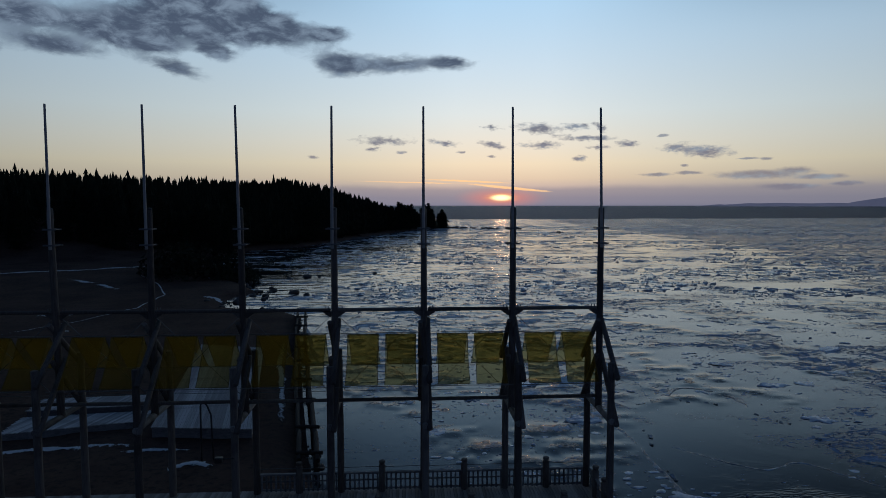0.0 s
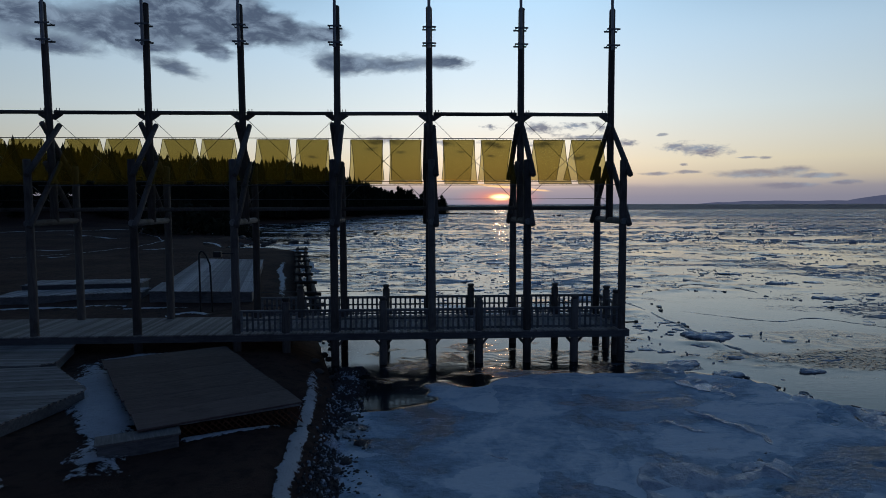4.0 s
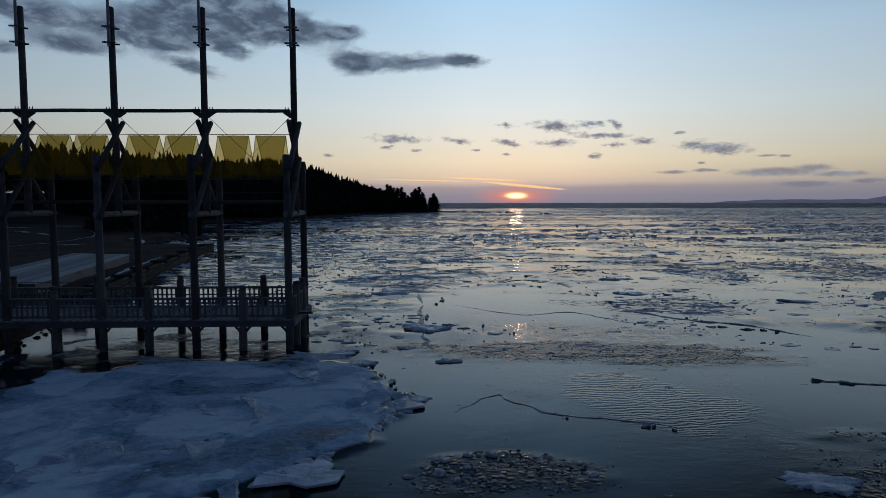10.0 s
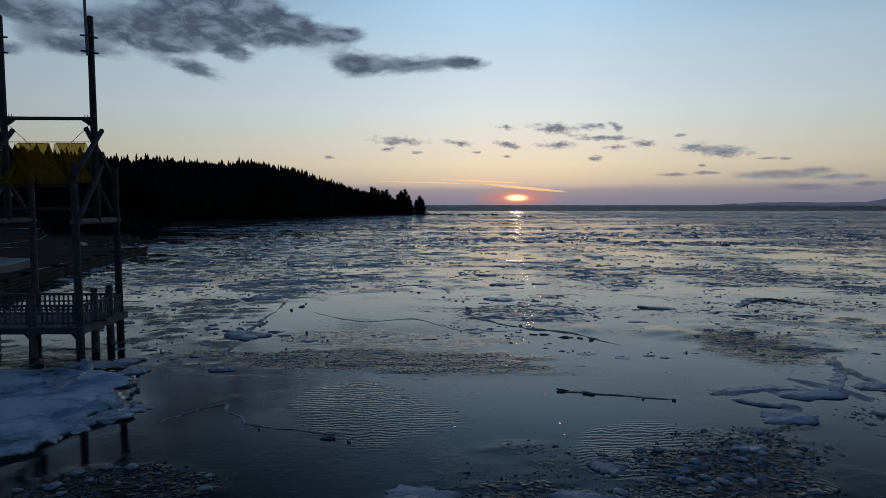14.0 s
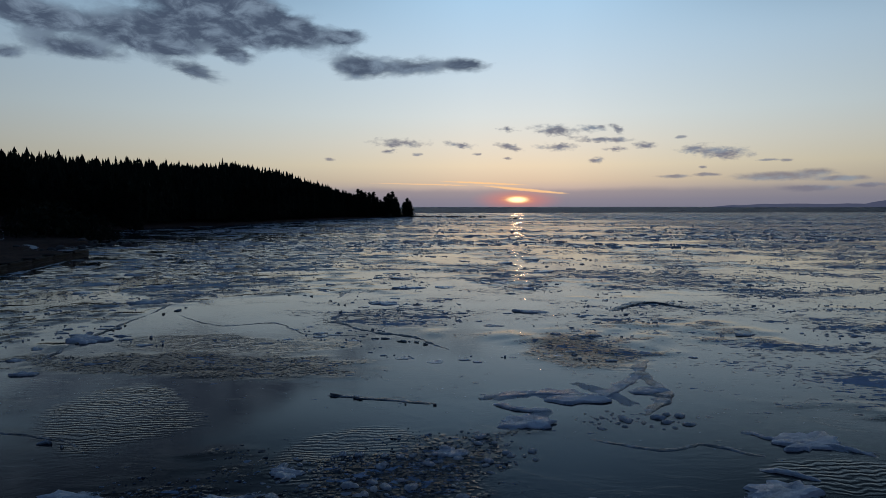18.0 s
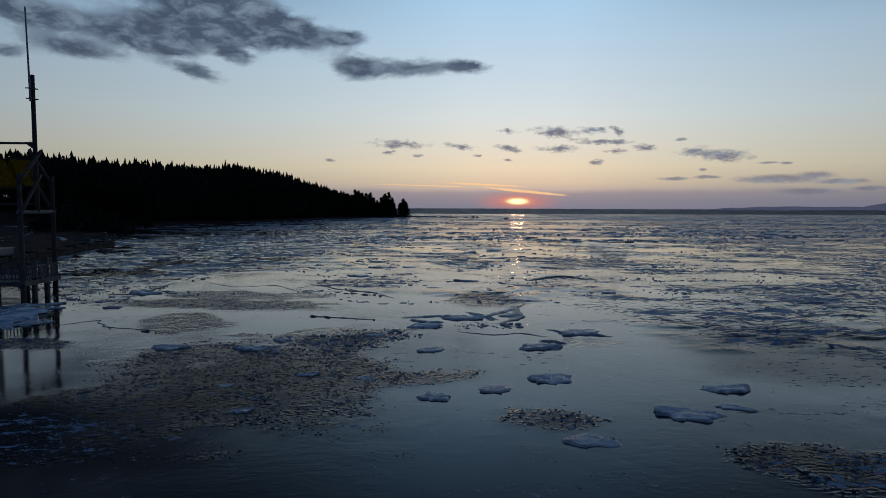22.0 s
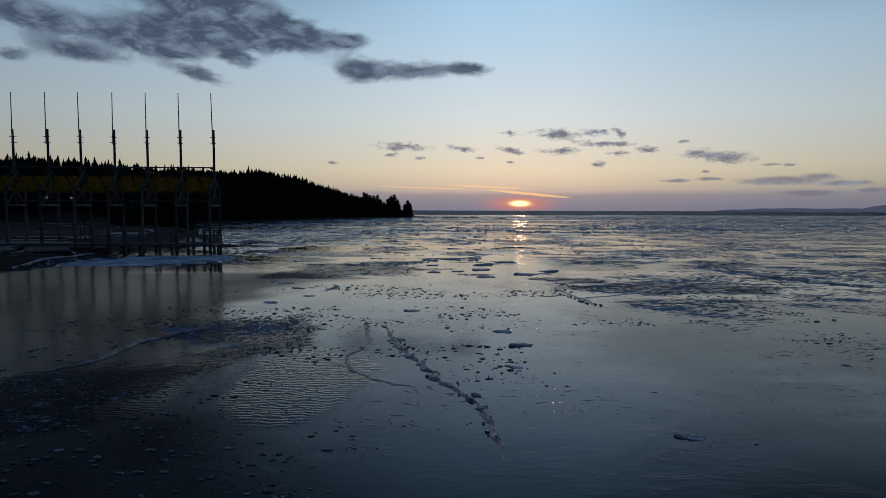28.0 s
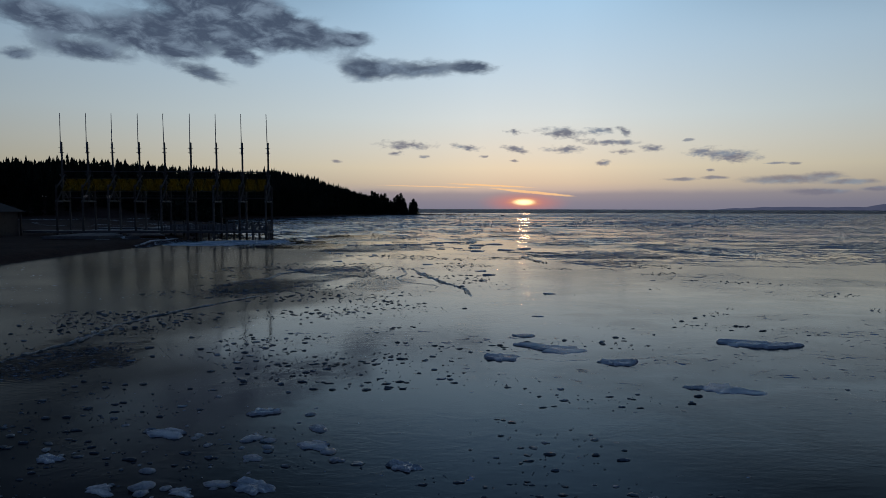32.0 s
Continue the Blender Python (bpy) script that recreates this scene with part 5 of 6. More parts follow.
def along_shore(y):
    pts = SHORE[1:33]
    for (ax, ay), (bx, by) in zip(pts, pts[1:]):
        if ay <= y <= by:
            return ax + (bx - ax) * (y - ay) / (by - ay)
    return -3.0


for i in range(130):
    y = 6 + 30 * rnd.random() if rnd.random() < 0.5 else rnd.uniform(34, 84)
    put_rock(along_shore(y) - abs(rnd.gauss(0.1, 0.55)), y, 0.1 + 0.3 * rnd.random() ** 2)
for i in range(46):
    y = rnd.uniform(88, 132)
    put_rock(along_shore(y) + rnd.gauss(1.0, 2.0), y, rnd.uniform(0.3, 1.1))


def bank_rubble(name, label, n, x_in, x_out, y0, y1, size, mat, seed):
    """Countless small pieces lying along the bank between two lines (x at y0 and at y1)."""
    gen = np.random.default_rng(seed)
    y = gen.uniform(y0, y1, n)
    k = (y - y0) / (y1 - y0)
    mid = 0.5 * ((x_in[0] + x_out[0]) * (1 - k) + (x_in[1] + x_out[1]) * k)
    half = 0.5 * ((x_out[0] - x_in[0]) * (1 - k) + (x_out[1] - x_in[1]) * k)
    x = mid + half * gen.normal(0, 0.5, n)
    keep = fbm(x * 1.6, y * 1.6, 3, seed) > 0.42
    x, y = x[keep], y[keep]
    n = len(x)
    z = np.maximum(land_height(x, y), 0.0)
    s = size * (0.35 + 1.3 * gen.random(n) ** 3)
    c = 6
    ang = gen.uniform(0, 6.28, (n, 1)) + 6.2832 * (np.arange(c) + gen.uniform(-0.3, 0.3, (n, c))) / c
    V = np.zeros((n, 3, c, 3))
    for l, (sc, up) in enumerate(((1.0, -0.3), (0.9, 0.35), (0.45, 0.7))):
        r = s[:, None] * gen.uniform(0.35, 0.6, (n, c)) * sc
        V[:, l, :, 0], V[:, l, :, 1] = x[:, None] + np.cos(ang) * r * 1.2, y[:, None] + np.sin(ang) * r
        V[:, l, :, 2] = z[:, None] + s[:, None] * up * gen.uniform(0.5, 1.1, (n, c))
    base = (np.arange(n) * 3 * c)[:, None]
    F = []
    for l in range(2):
        for a in range(c):
            b = (a + 1) % c
            F += (base + np.array([[l * c + a, l * c + b, (l + 1) * c + b, (l + 1) * c + a]])).tolist()
    F += (base + 2 * c + np.arange(c)[None, :]).tolist()
    me = bpy.data.meshes.new(name)
    me.from_pydata(V.reshape(-1, 3).tolist(), [], F)
    me.materials.append(mat)
    tagged(new(name, me), label, "shore rubble", kind="stuff")


bank_rubble("shore_rubble", "dark frozen stones and clods along the bank", 9000, (-2.3, -3.0), (-0.9, -2.0), 6.0, 24.5, 0.075, STONE, 3)
bank_rubble("bank_ice_bits", "white bits of ice and snow among dark shore stones", 7000, (-2.1, -2.9), (-1.2, -2.2), 6.0, 24.0, 0.055, FLOE, 4)
far_stones = bmesh.new()
for i in range(110):
    if i < 56:
        y = rnd.uniform(215, 385)
        x, size = along_shore(y) + rnd.gauss(1.0, 1.2), rnd.uniform(0.7, 2.0)
    else:
        k = rnd.random()
        x, y, size = 22 + 40 * k + rnd.gauss(0, 2), 390 - 24 * k + rnd.gauss(0, 4), rnd.uniform(0.6, 2.4) * (1.15 - 0.5 * k)
    r = bmesh.ops.create_icosphere(far_stones, subdivisions=1, radius=0.5 * size)
    for v in r["verts"]:
        k = 1 + 0.35 * noise.noise(v.co * (1.9 / size) + Vector((i * 3.1, 0, 0)))
        v.co = Vector((x + v.co.x * k * 1.3, y + v.co.y * k, 0.1 + max(v.co.z * k * 0.7, -0.15)))
tagged(part("spit_stones", far_stones, STONE), "dark stones along the far shore and low spit", "stones", kind="stuff")
for x, y, s in ((75.6, 318, 1.8), (73, 319, 1.2), (77.5, 317, 1.3), (62, 367, 2.2), (64.5, 367.5, 1.5), (-7.4, 132.3, 1.0), (-20.4, 126.5, 1.7), (-23.5, 124, 1.0), (-18, 126, 0.8), (-27, 156, 1.0), (-16.5, 101, 0.9), (-19, 103.5, 1.2)):
    put_rock(x, y, s)


# ---- woods ----
def conifer(bm_leaf, bm_trunk, x, y, z, h, w, rnd, tiers=9):
    """A spruce: tapered trunk, drooping ragged whorls of branch sprays with gaps."""
    if bm_trunk is not None:
        log_between(bm_trunk, (x, y, z - 0.3), (x, y, z + h * 0.97), 0.02 * h * 0.6, 0.02, 6, 1, 0)
    lean = rnd.uniform(-0.02, 0.02)
    for t in range(tiers):
        f = t / tiers
        zc = z + h * (0.12 + 0.86 * f)
        r = w * min(1.0, 0.55 + 2.2 * f) * (1 - f ** 1.9) * rnd.uniform(0.7, 1.2) + 0.12
        k = 7 if f < 0.7 else 5
        rise = h / tiers * rnd.uniform(1.1, 1.5) * (1 if f < 0.8 else 0.7)
        c = bm_leaf.verts.new((x + lean * h * f, y, zc + rise))
        ring = []
        for i in range(k * 2):
            a = 6.2832 * (i + rnd.uniform(-0.3, 0.3)) / (k * 2)
            q = r * (rnd.uniform(0.75, 1.25) if i % 2 else rnd.uniform(0.3, 0.5))
            ring.append(bm_leaf.verts.new((x + lean * h * f + math.cos(a) * q, y + math.sin(a) * q, zc - (0.25 if i % 2 else -0.15) * rise * rnd.uniform(0.5, 1.4))))
        for i in range(k * 2):
            bm_leaf.faces.new((c, ring[i], ring[(i + 1) % (k * 2)]))


def forest_rows():
    rnd = random.Random(21)
    out = []
    while len(out) < 5200:
        k = rnd.random()
        if k < 0.55:
            x, y = rnd.uniform(-330, -40), rnd.uniform(165, 290)
        else:
            x, y = rnd.uniform(-75, 8), rnd.uniform(195, 368)
        out.append((x, y))
    P = np.array(out)
    D = shore_distance(P[:, 0], P[:, 1])
    edge = 172 + 8 * np.sin(P[:, 0] * 0.07) + 5 * np.sin(P[:, 0] * 0.19)
    depth = np.minimum(D - 4, np.where(P[:, 0] < -45, P[:, 1] - edge, 1e9))
    ok = (depth > 0) & (depth < 75) & (D > 4)
    P, depth, D = P[ok], depth[ok], D[ok]
    H = land_height(P[:, 0], P[:, 1])
    return [(x, y, z, dd) for (x, y), z, dd in zip(P, H, depth)]


rnd = random.Random(33)
bm = bmesh.new()
for x, y, z, dd in forest_rows():
    h = (rnd.uniform(14.5, 16.8) if rnd.random() < 0.9 else rnd.uniform(16.5, 18.0)) * (0.72 + 0.28 * min(1, dd / 18)) * (1 - 0.3 * max(0, (y - 320) / 60)) * (1 + 0.22 * max(0, 1 - abs(y - 290) / 60) * (x > -60))
    conifer(bm, None, x, y, z, h, h * rnd.uniform(0.12, 0.2), rnd, 9)
tagged(part("spruce_wood", bm, NEEDLES), "dense black spruce wood on the headland against the dusk", "forest", kind="stuff")


def bushy(bm, h, w, rnd):
    """A ragged crown of many small sprays gathered on limbs of uneven length."""
    for limb in range(int(60 + 9 * h)):
        f = rnd.random()
        a = rnd.uniform(0, 6.2832)
        reach = w * (0.1 + 0.95 * (1 - f) ** 0.65) * rnd.uniform(0.35, 1.15)
        z = h * (0.03 + 0.95 * f)
        for s in range(16):
            q = rnd.random() ** 0.6
            c = Vector((math.cos(a) * reach * q, math.sin(a) * reach * q, z - 0.12 * reach * q)) + Vector((rnd.gauss(0, 0.2), rnd.gauss(0, 0.2), rnd.gauss(0, 0.16)))
            e = 0.22 + 0.016 * h
            vs = [bm.verts.new(c + Vector((rnd.uniform(-e, e), rnd.uniform(-e, e), rnd.uniform(-e, e) * 0.8))) for _ in range(3)]
            bm.faces.new(vs)


def tree_thing(x, y, h, w, seed, label="dark ragged spruce standing at the wood's edge", group="spruces at the wood's edge"):
    rnd = random.Random(seed)
    z = max(0.0, float(land_height(np.array([x]), np.array([y]))[0]))
    t = thing("spruce_tree", label, "tree", group, at=(x, y, z))
    leaf, trunk = bmesh.new(), bmesh.new()
    log_between(trunk, (0, 0, -0.3), (0, 0, h * 0.95), 0.012 * h, 0.02, 6, 1, 0)
    for i in range(5):
        a, f = rnd.uniform(0, 6.28), 0.25 + 0.13 * i
        log_between(trunk, (0, 0, h * f), (math.cos(a) * w * 0.6, math.sin(a) * w * 0.6, h * f + 0.1 * w), 0.006 * h, 0.02, 5, 1, 0)
    conifer(leaf, None, 0, 0, 0, h, w * 0.6, rnd, 15)
    bushy(leaf, h, w, rnd)
    part("trunk", trunk, BARK, t)
    part("crown", leaf, NEEDLES, t)


for i, (x, y, h, w) in enumerate([(19.4, 379, 11.6, 4.6), (17.6, 380, 9.0, 3.8), (20.8, 380, 9.5, 3.6), (10.9, 370, 15.2, 4.8), (8.6, 369, 14.0, 4.4), (6.6, 368, 11.5, 3.6), (12.8, 371, 12.0, 3.8), (13.8, 372, 9.0, 3.0), (1.0, 356, 14.0, 3.6), (-3.0, 346, 13.5, 3.6), (21.0, 381, 6.5, 2.6), (-6.0, 340, 15.0, 3.8), (2.8, 358.5, 11.0, 3.0), (4.4, 363, 9.5, 3.0), (5.4, 366, 8.5, 2.8), (-1.0, 351, 13.5, 3.6), (-4.5, 343, 14.5, 3.8), (14.6, 374, 5.5, 2.4)]):
    tree_thing(x, y, h, w, i)
for i in range(33):
    y = 222 + i * 3.6 + rnd.uniform(-1, 1)
    tree_thing(along_shore(y) - rnd.uniform(4, 9), y, rnd.uniform(11, 15) * (1 - 0.3 * max(0, (y - 290) / 90)), rnd.uniform(2.4, 3.6), 100 + i)
for i in range(34):
    x = -150 + i * 3.1 + rnd.uniform(-1, 1)
    tree_thing(x, 171 + 8 * math.sin(x * 0.07) + 5 * math.sin(x * 0.19) + rnd.uniform(-3, 2), rnd.uniform(10, 14.5), rnd.uniform(1.8, 2.8), 200 + i)


def thicket(x, y, size, seed):
    """A dense dark clump of shrubs."""
    rnd = random.Random(seed)
    z = float(land_height(np.array([x]), np.array([y]))[0])
    t = thing("shrub_thicket", "dense dark thicket of leafless shrubs on the turf", "shrub", "thickets on the turf", at=(x, y, z))
    bm = bmesh.new()
    for i in range(26):
        a, r = rnd.uniform(0, 6.28), size * math.sqrt(rnd.random())
        log_between(bm, (math.cos(a) * r * 0.5, math.sin(a) * r * 0.5, -0.1), (math.cos(a) * r, math.sin(a) * r, size * rnd.uniform(0.6, 1.0) * (1.1 - 0.5 * r / size)), 0.05, 0.015, 5, 1, 0)
    part("stems", bm, BARK, t)
    bm = bmesh.new()
    for i in range(900):
        a, r = rnd.uniform(0, 6.28), size * math.sqrt(rnd.random()) * 1.1
        top = size * (1.05 - 0.6 * (r / size) ** 2)
        c = Vector((math.cos(a) * r, math.sin(a) * r, top * rnd.uniform(0.05, 1.0)))
        s = size * rnd.uniform(0.05, 0.14)
        vs = [bm.verts.new(c + Vector((rnd.uniform(-s, s), rnd.uniform(-s, s), rnd.uniform(-s, s)))) for _ in range(3)]
        bm.faces.new(vs)
    tagged(part("twig_mass", bm, NEEDLES, t), kind="stuff")


thicket(-41, 120, 7.0, 1)
thicket(-35, 123, 5.0, 2)
thicket(-46, 126, 6.0, 3)
thicket(-31, 119, 3.0, 4)

# ---- ice pieces ----


def floe_mesh(seed, flat=0.18):
    """A broken plate of ice: ragged outline, worn rim, uneven top."""
    rnd = random.Random(seed)
    k = 28
    ang = [6.2832 * (i + rnd.uniform(-0.3, 0.3)) / k for i in range(k)]
    rad = [0.42 * (1 + 0.55 * noise.noise((math.cos(a) * 1.3 + seed * 7.7, math.sin(a) * 1.3, 0.3)) + 0.6 * noise.noise((math.cos(a) * 3.2, math.sin(a) * 3.2 + seed * 3.3, 1.7))) for a in ang]
    verts, faces = [], []
    for scale, z in ((1.02, -0.3), (1.0, 0.3), (0.9, 0.8), (0.66, 1.0), (0.33, 1.0)):
        for a, r in zip(ang, rad):
            px, py = math.cos(a) * r * scale, math.sin(a) * r * scale * 0.85
            verts.append((px, py, flat * (z + (0.7 * noise.noise((px * 4, py * 4, seed * 1.3)) if z > 0.4 else 0))))
    verts.append((0, 0, flat))
    for l in range(4):
        for i in range(k):
            j = (i + 1) % k
            faces.append((l * k + i, l * k + j, (l + 1) * k + j, (l + 1) * k + i))
    for i in range(k):
        faces.append((4 * k + i, 4 * k + (i + 1) % k, 5 * k))
    return verts, faces


variants = []
for s in range(14):
    v, f = floe_mesh(s, 0.05 + 0.012 * (s % 5))
    m = bpy.data.meshes.new("ice_floe")
    m.from_pydata(v, [], f)
    m.materials.append(FLOE if s < 9 else CRUST)
    variants.append(m)


def put_floe(x, y, size, high=1.0, pick=(0, 14), label="broken plate of blue-white ice lying on the frozen bay", group="broken ice plates"):
    o = new("ice_floe", variants[rnd.randrange(*pick)])
    o.matrix_basis = pose(x, y, 0.0, rnd.uniform(-3, 3), rnd.uniform(-3, 3), rnd.uniform(-25, 25) + (180 if rnd.random() < 0.5 else 0)) @ Matrix.Diagonal((size * 1.15, size * rnd.uniform(0.7, 1.15), max(0.6, size ** 0.5) * high, 1))
    tagged(o, label, "ice floe", group)


rnd = random.Random(8)
# pieces that stand out, one by one: x, y, size
for x, y, s in ((36.7, -47.4, 2.3), (38.2, -49.3, 1.1), (40.2, -52.2, 1.4), (39.4, -52.0, 0.5), (43.3, -46.6, 1.6), (44.6, -46.9, 1.5), (34.7, -48.6, 1.0), (35.9, -45.2, 0.7), (37.2, -41.0, 0.5),
                (27.0, -55.2, 0.75), (28.75, -53.9, 0.65), (29.5, -57.8, 0.7), (30.2, -55.9, 0.55), (27.0, -57.9, 0.6), (28.4, -58.0, 0.5), (32.0, -57.0, 0.6), (26.0, -58.6, 0.9), (25.4, -56.6, 0.5),
                (39.0, -33.7, 0.75), (36.6, -23.7, 0.9), (35.9, -27.2, 0.6), (36.2, -21.0, 0.7), (31.7, -22.7, 0.6), (32.2, -15.5, 0.7),
                (25.9, 11.75, 1.5), (22.3, 12.0, 1.5), (33.2, 16.8, 1.6), (35.2, 19.2, 1.8), (40.6, 14.9, 2.3), (38.3, 12.0, 1.7), (33.4, 11.3, 1.3), (30.9, 14.6, 0.9), (26.8, 13.4, 0.8),
                (38.0, 20.0, 1.2), (29.0, 7.5, 0.8), (31.1, 7.0, 0.8), (26.5, 6.2, 0.7), (27.8, 3.5, 0.7), (35.5, 5.5, 1.2), (37.6, 6.8, 1.4), (33.6, 4.7, 0.9), (40.8, 3.0, 1.7), (43.2, 5.5, 1.6),
                (24.5, -6.0, 0.8), (26.0, -9.8, 0.7), (23.0, -3.0, 1.1), (24.2, -12.5, 0.7), (42.5, 3.6, 1.1), (37.5, 1.0, 1.2),
                (10.5, 24.4, 1.4), (11.4, 22.6, 1.1), (13.0, 25.0, 0.8), (12.6, 27.2, 0.7), (10.0, 21.6, 1.6), (8.0, 14.4, 1.4), (9.4, 12.3, 0.9), (6.8, 12.8, 1.8), (13.2, 18.2, 1.3), (11.8, 16.9, 1.5), (14.8, 22.8, 0.9)):
    put_floe(x, y, s, 0.7, (9, 14))


def slab_mesh(seed):
    """A sharp-edged slab of sheet ice with a few straight broken sides."""
    rnd = random.Random(seed + 500)
    k = rnd.randrange(5, 8)
    ang = sorted(rnd.uniform(0, 6.2832) for _ in range(k))
    rim = []
    for i in range(k):
        a, b = ang[i], ang[(i + 1) % k] + (6.2832 if i == k - 1 else 0)
        p, q = Vector((math.cos(a), math.sin(a) * 0.7)) * 0.5, Vector((math.cos(b), math.sin(b) * 0.7)) * 0.5
        for j in range(4):
            m = p.lerp(q, j / 4)
            rim.append(m * (1 + 0.07 * noise.noise((m.x * 7, m.y * 7, seed))))
    n = len(rim)
    V = [(p.x * 1.0, p.y * 1.0, -0.05) for p in rim] + [(p.x, p.y, 0.075) for p in rim] + [(p.x * 0.96, p.y * 0.96, 0.095) for p in rim]
    V += [(p.x * 0.5, p.y * 0.5, 0.095 + 0.03 * noise.noise((p.x * 5, p.y * 5, seed))) for p in rim] + [(0, 0, 0.1)]
    F = [(l * n + i, l * n + (i + 1) % n, (l + 1) * n + (i + 1) % n, (l + 1) * n + i) for l in range(3) for i in range(n)]
    F += [(3 * n + i, 3 * n + (i + 1) % n, 4 * n) for i in range(n)]
    m = bpy.data.meshes.new("ice_slab")
    m.from_pydata(V, [], F)
    m.materials.append(CRUST if seed % 3 else FLOE)
    return m


slabs = [slab_mesh(s) for s in range(9)]
for i in range(24):
    a = rnd.uniform(-1.5, 1.0)
    x, y = 5.0 + 7.6 * math.cos(a) + rnd.gauss(0, 0.4), 16.6 + 6.0 * math.sin(a) + rnd.gauss(0, 0.4)
    size = 0.6 + 1.5 * rnd.random() ** 1.5
    o = new("ice_slab", slabs[rnd.randrange(9)])
    o.matrix_basis = pose(x, y, 0.05, rnd.uniform(-1, 1), rnd.uniform(-1, 1), rnd.uniform(0, 360)) @ Matrix.Diagonal((size, size * rnd.uniform(0.7, 1.0), 0.4, 1))
    tagged(o, "sharp-edged slab of blue-white ice pushed up beside the pier", "ice slab", "ice slabs by the pier")
count = 0
while count < 95:
    x, y = rnd.uniform(-3, 48), rnd.uniform(28, 95)
    if (y < 31 and x < 9) or x < along_shore(max(y, 6)) + 1.5 or smooth_pan(np.array([x]), np.array([y]))[0] > 0.3 or rnd.random() > 0.35 + 0.65 * float(fbm(np.array([x * 0.12]), np.array([y * 0.14]), 3, 5)[0] > 0.5):
        continue
    put_floe(x, y, 0.5 + 1.9 * rnd.random() ** 2, rnd.uniform(0.35, 1.0), (0, 14))
    count += 1


def pick_spots(n, xr, yr, test):
    """n places in a rectangle that pass the test, found in batches."""
    gen = np.random.default_rng(n)
    out = []
    while len(out) < n:
        x, y = gen.uniform(*xr, 4 * n), gen.uniform(*yr, 4 * n)
        ok = test(x, y, gen.random(4 * n))
        out += list(zip(x[ok].tolist(), y[ok].tolist()))
    return out[:n]


def shore_x(y):
    rows = sorted((q, p) for p, q in SHORE[1:32])
    return np.interp(y, [r[0] for r in rows], [r[1] for r in rows])


def scatter(name, label, spots, drawn=(0.35, 0.9), mat=FLOE):
    """Countless small pieces, joined."""
    gen = np.random.default_rng(len(spots))
    S = np.array(spots)
    n, k = len(S), 6
    ang = gen.uniform(0, 6.28, (n, 1)) + 6.2832 * (np.arange(k) + gen.uniform(-0.32, 0.32, (n, k))) / k
    rad = S[:, 2:3] * gen.uniform(0.3, 0.6, (n, k))
    flat = gen.uniform(*drawn, (n, 1))
    V = np.zeros((n, 3, k, 3))
    for l, (sc, z) in enumerate(((1.0, None), (0.93, 0.6), (0.55, 1.0))):
        V[:, l, :, 0] = S[:, 0:1] + np.cos(ang) * rad * sc
        V[:, l, :, 1] = S[:, 1:2] + np.sin(ang) * rad * sc * flat
        V[:, l, :, 2] = -0.03 if z is None else S[:, 3:4] * z * gen.uniform(0.8, 1.2, (n, k))
    base = (np.arange(n) * 3 * k)[:, None]
    i0, i1 = np.arange(k), (np.arange(k) + 1) % k
    F = []
    for l in range(2):
        for a, b in zip(i0, i1):
            F += (base + np.array([[l * k + a, l * k + b, (l + 1) * k + b, (l + 1) * k + a]])).tolist()
    F += (base + 2 * k + i0[None, :]).tolist()
    me = bpy.data.meshes.new(name)
    me.from_pydata(V.reshape(-1, 3).tolist(), [], F)
    me.materials.append(mat)
    tagged(new(name, me), label, "ice rubble", kind="stuff")


def lump_mesh(seed):
    """A rounded lump of frozen snow, flat below."""
    bm = bmesh.new()
    bmesh.ops.create_icosphere(bm, subdivisions=2, radius=0.5)
    for v in bm.verts:
        k = 1 + 0.3 * noise.noise(v.co * 2.4 + Vector((seed * 2.7, 1, 0))) + 0.12 * noise.noise(v.co * 6 + Vector((0, seed, 0)))
        v.co = Vector((v.co.x * k * 1.15, v.co.y * k, max(v.co.z * k * 0.62, -0.12)))
    for f in bm.faces:
        f.smooth = True
    me = bpy.data.meshes.new("ice_lump")
    bm.to_mesh(me)
    bm.free()
    me.materials.append(CRUST)
    return me


snow_lumps = [lump_mesh(k) for k in range(7)]
for cx, cy, rx, ry, n in ((28.6, 12.6, 2.6, 2.2, 120), (31.4, 14.6, 1.8, 1.4, 50), (36.4, 16.9, 1.8, 0.9, 45), (28.0, -55.5, 3.2, 3.0, 40), (15.4, 12.9, 2.4, 0.9, 35)):
    for _ in range(n):
        a, r = rnd.uniform(0, 6.2832), math.sqrt(rnd.random())
        size = 0.07 + 0.26 * rnd.random() ** 3
        o = new("ice_lump", snow_lumps[rnd.randrange(7)])
        o.matrix_basis = pose(cx + rx * r * math.cos(a), cy + ry * r * math.sin(a), 0.02 * size, 0, 0, rnd.uniform(0, 360)) @ Matrix.Diagonal((size * rnd.uniform(0.9, 1.5), size, size * rnd.uniform(0.5, 0.9), 1))
        tagged(o, "small rounded lump of frozen snow on dark slush ice", "ice lump", "frozen snow lumps")

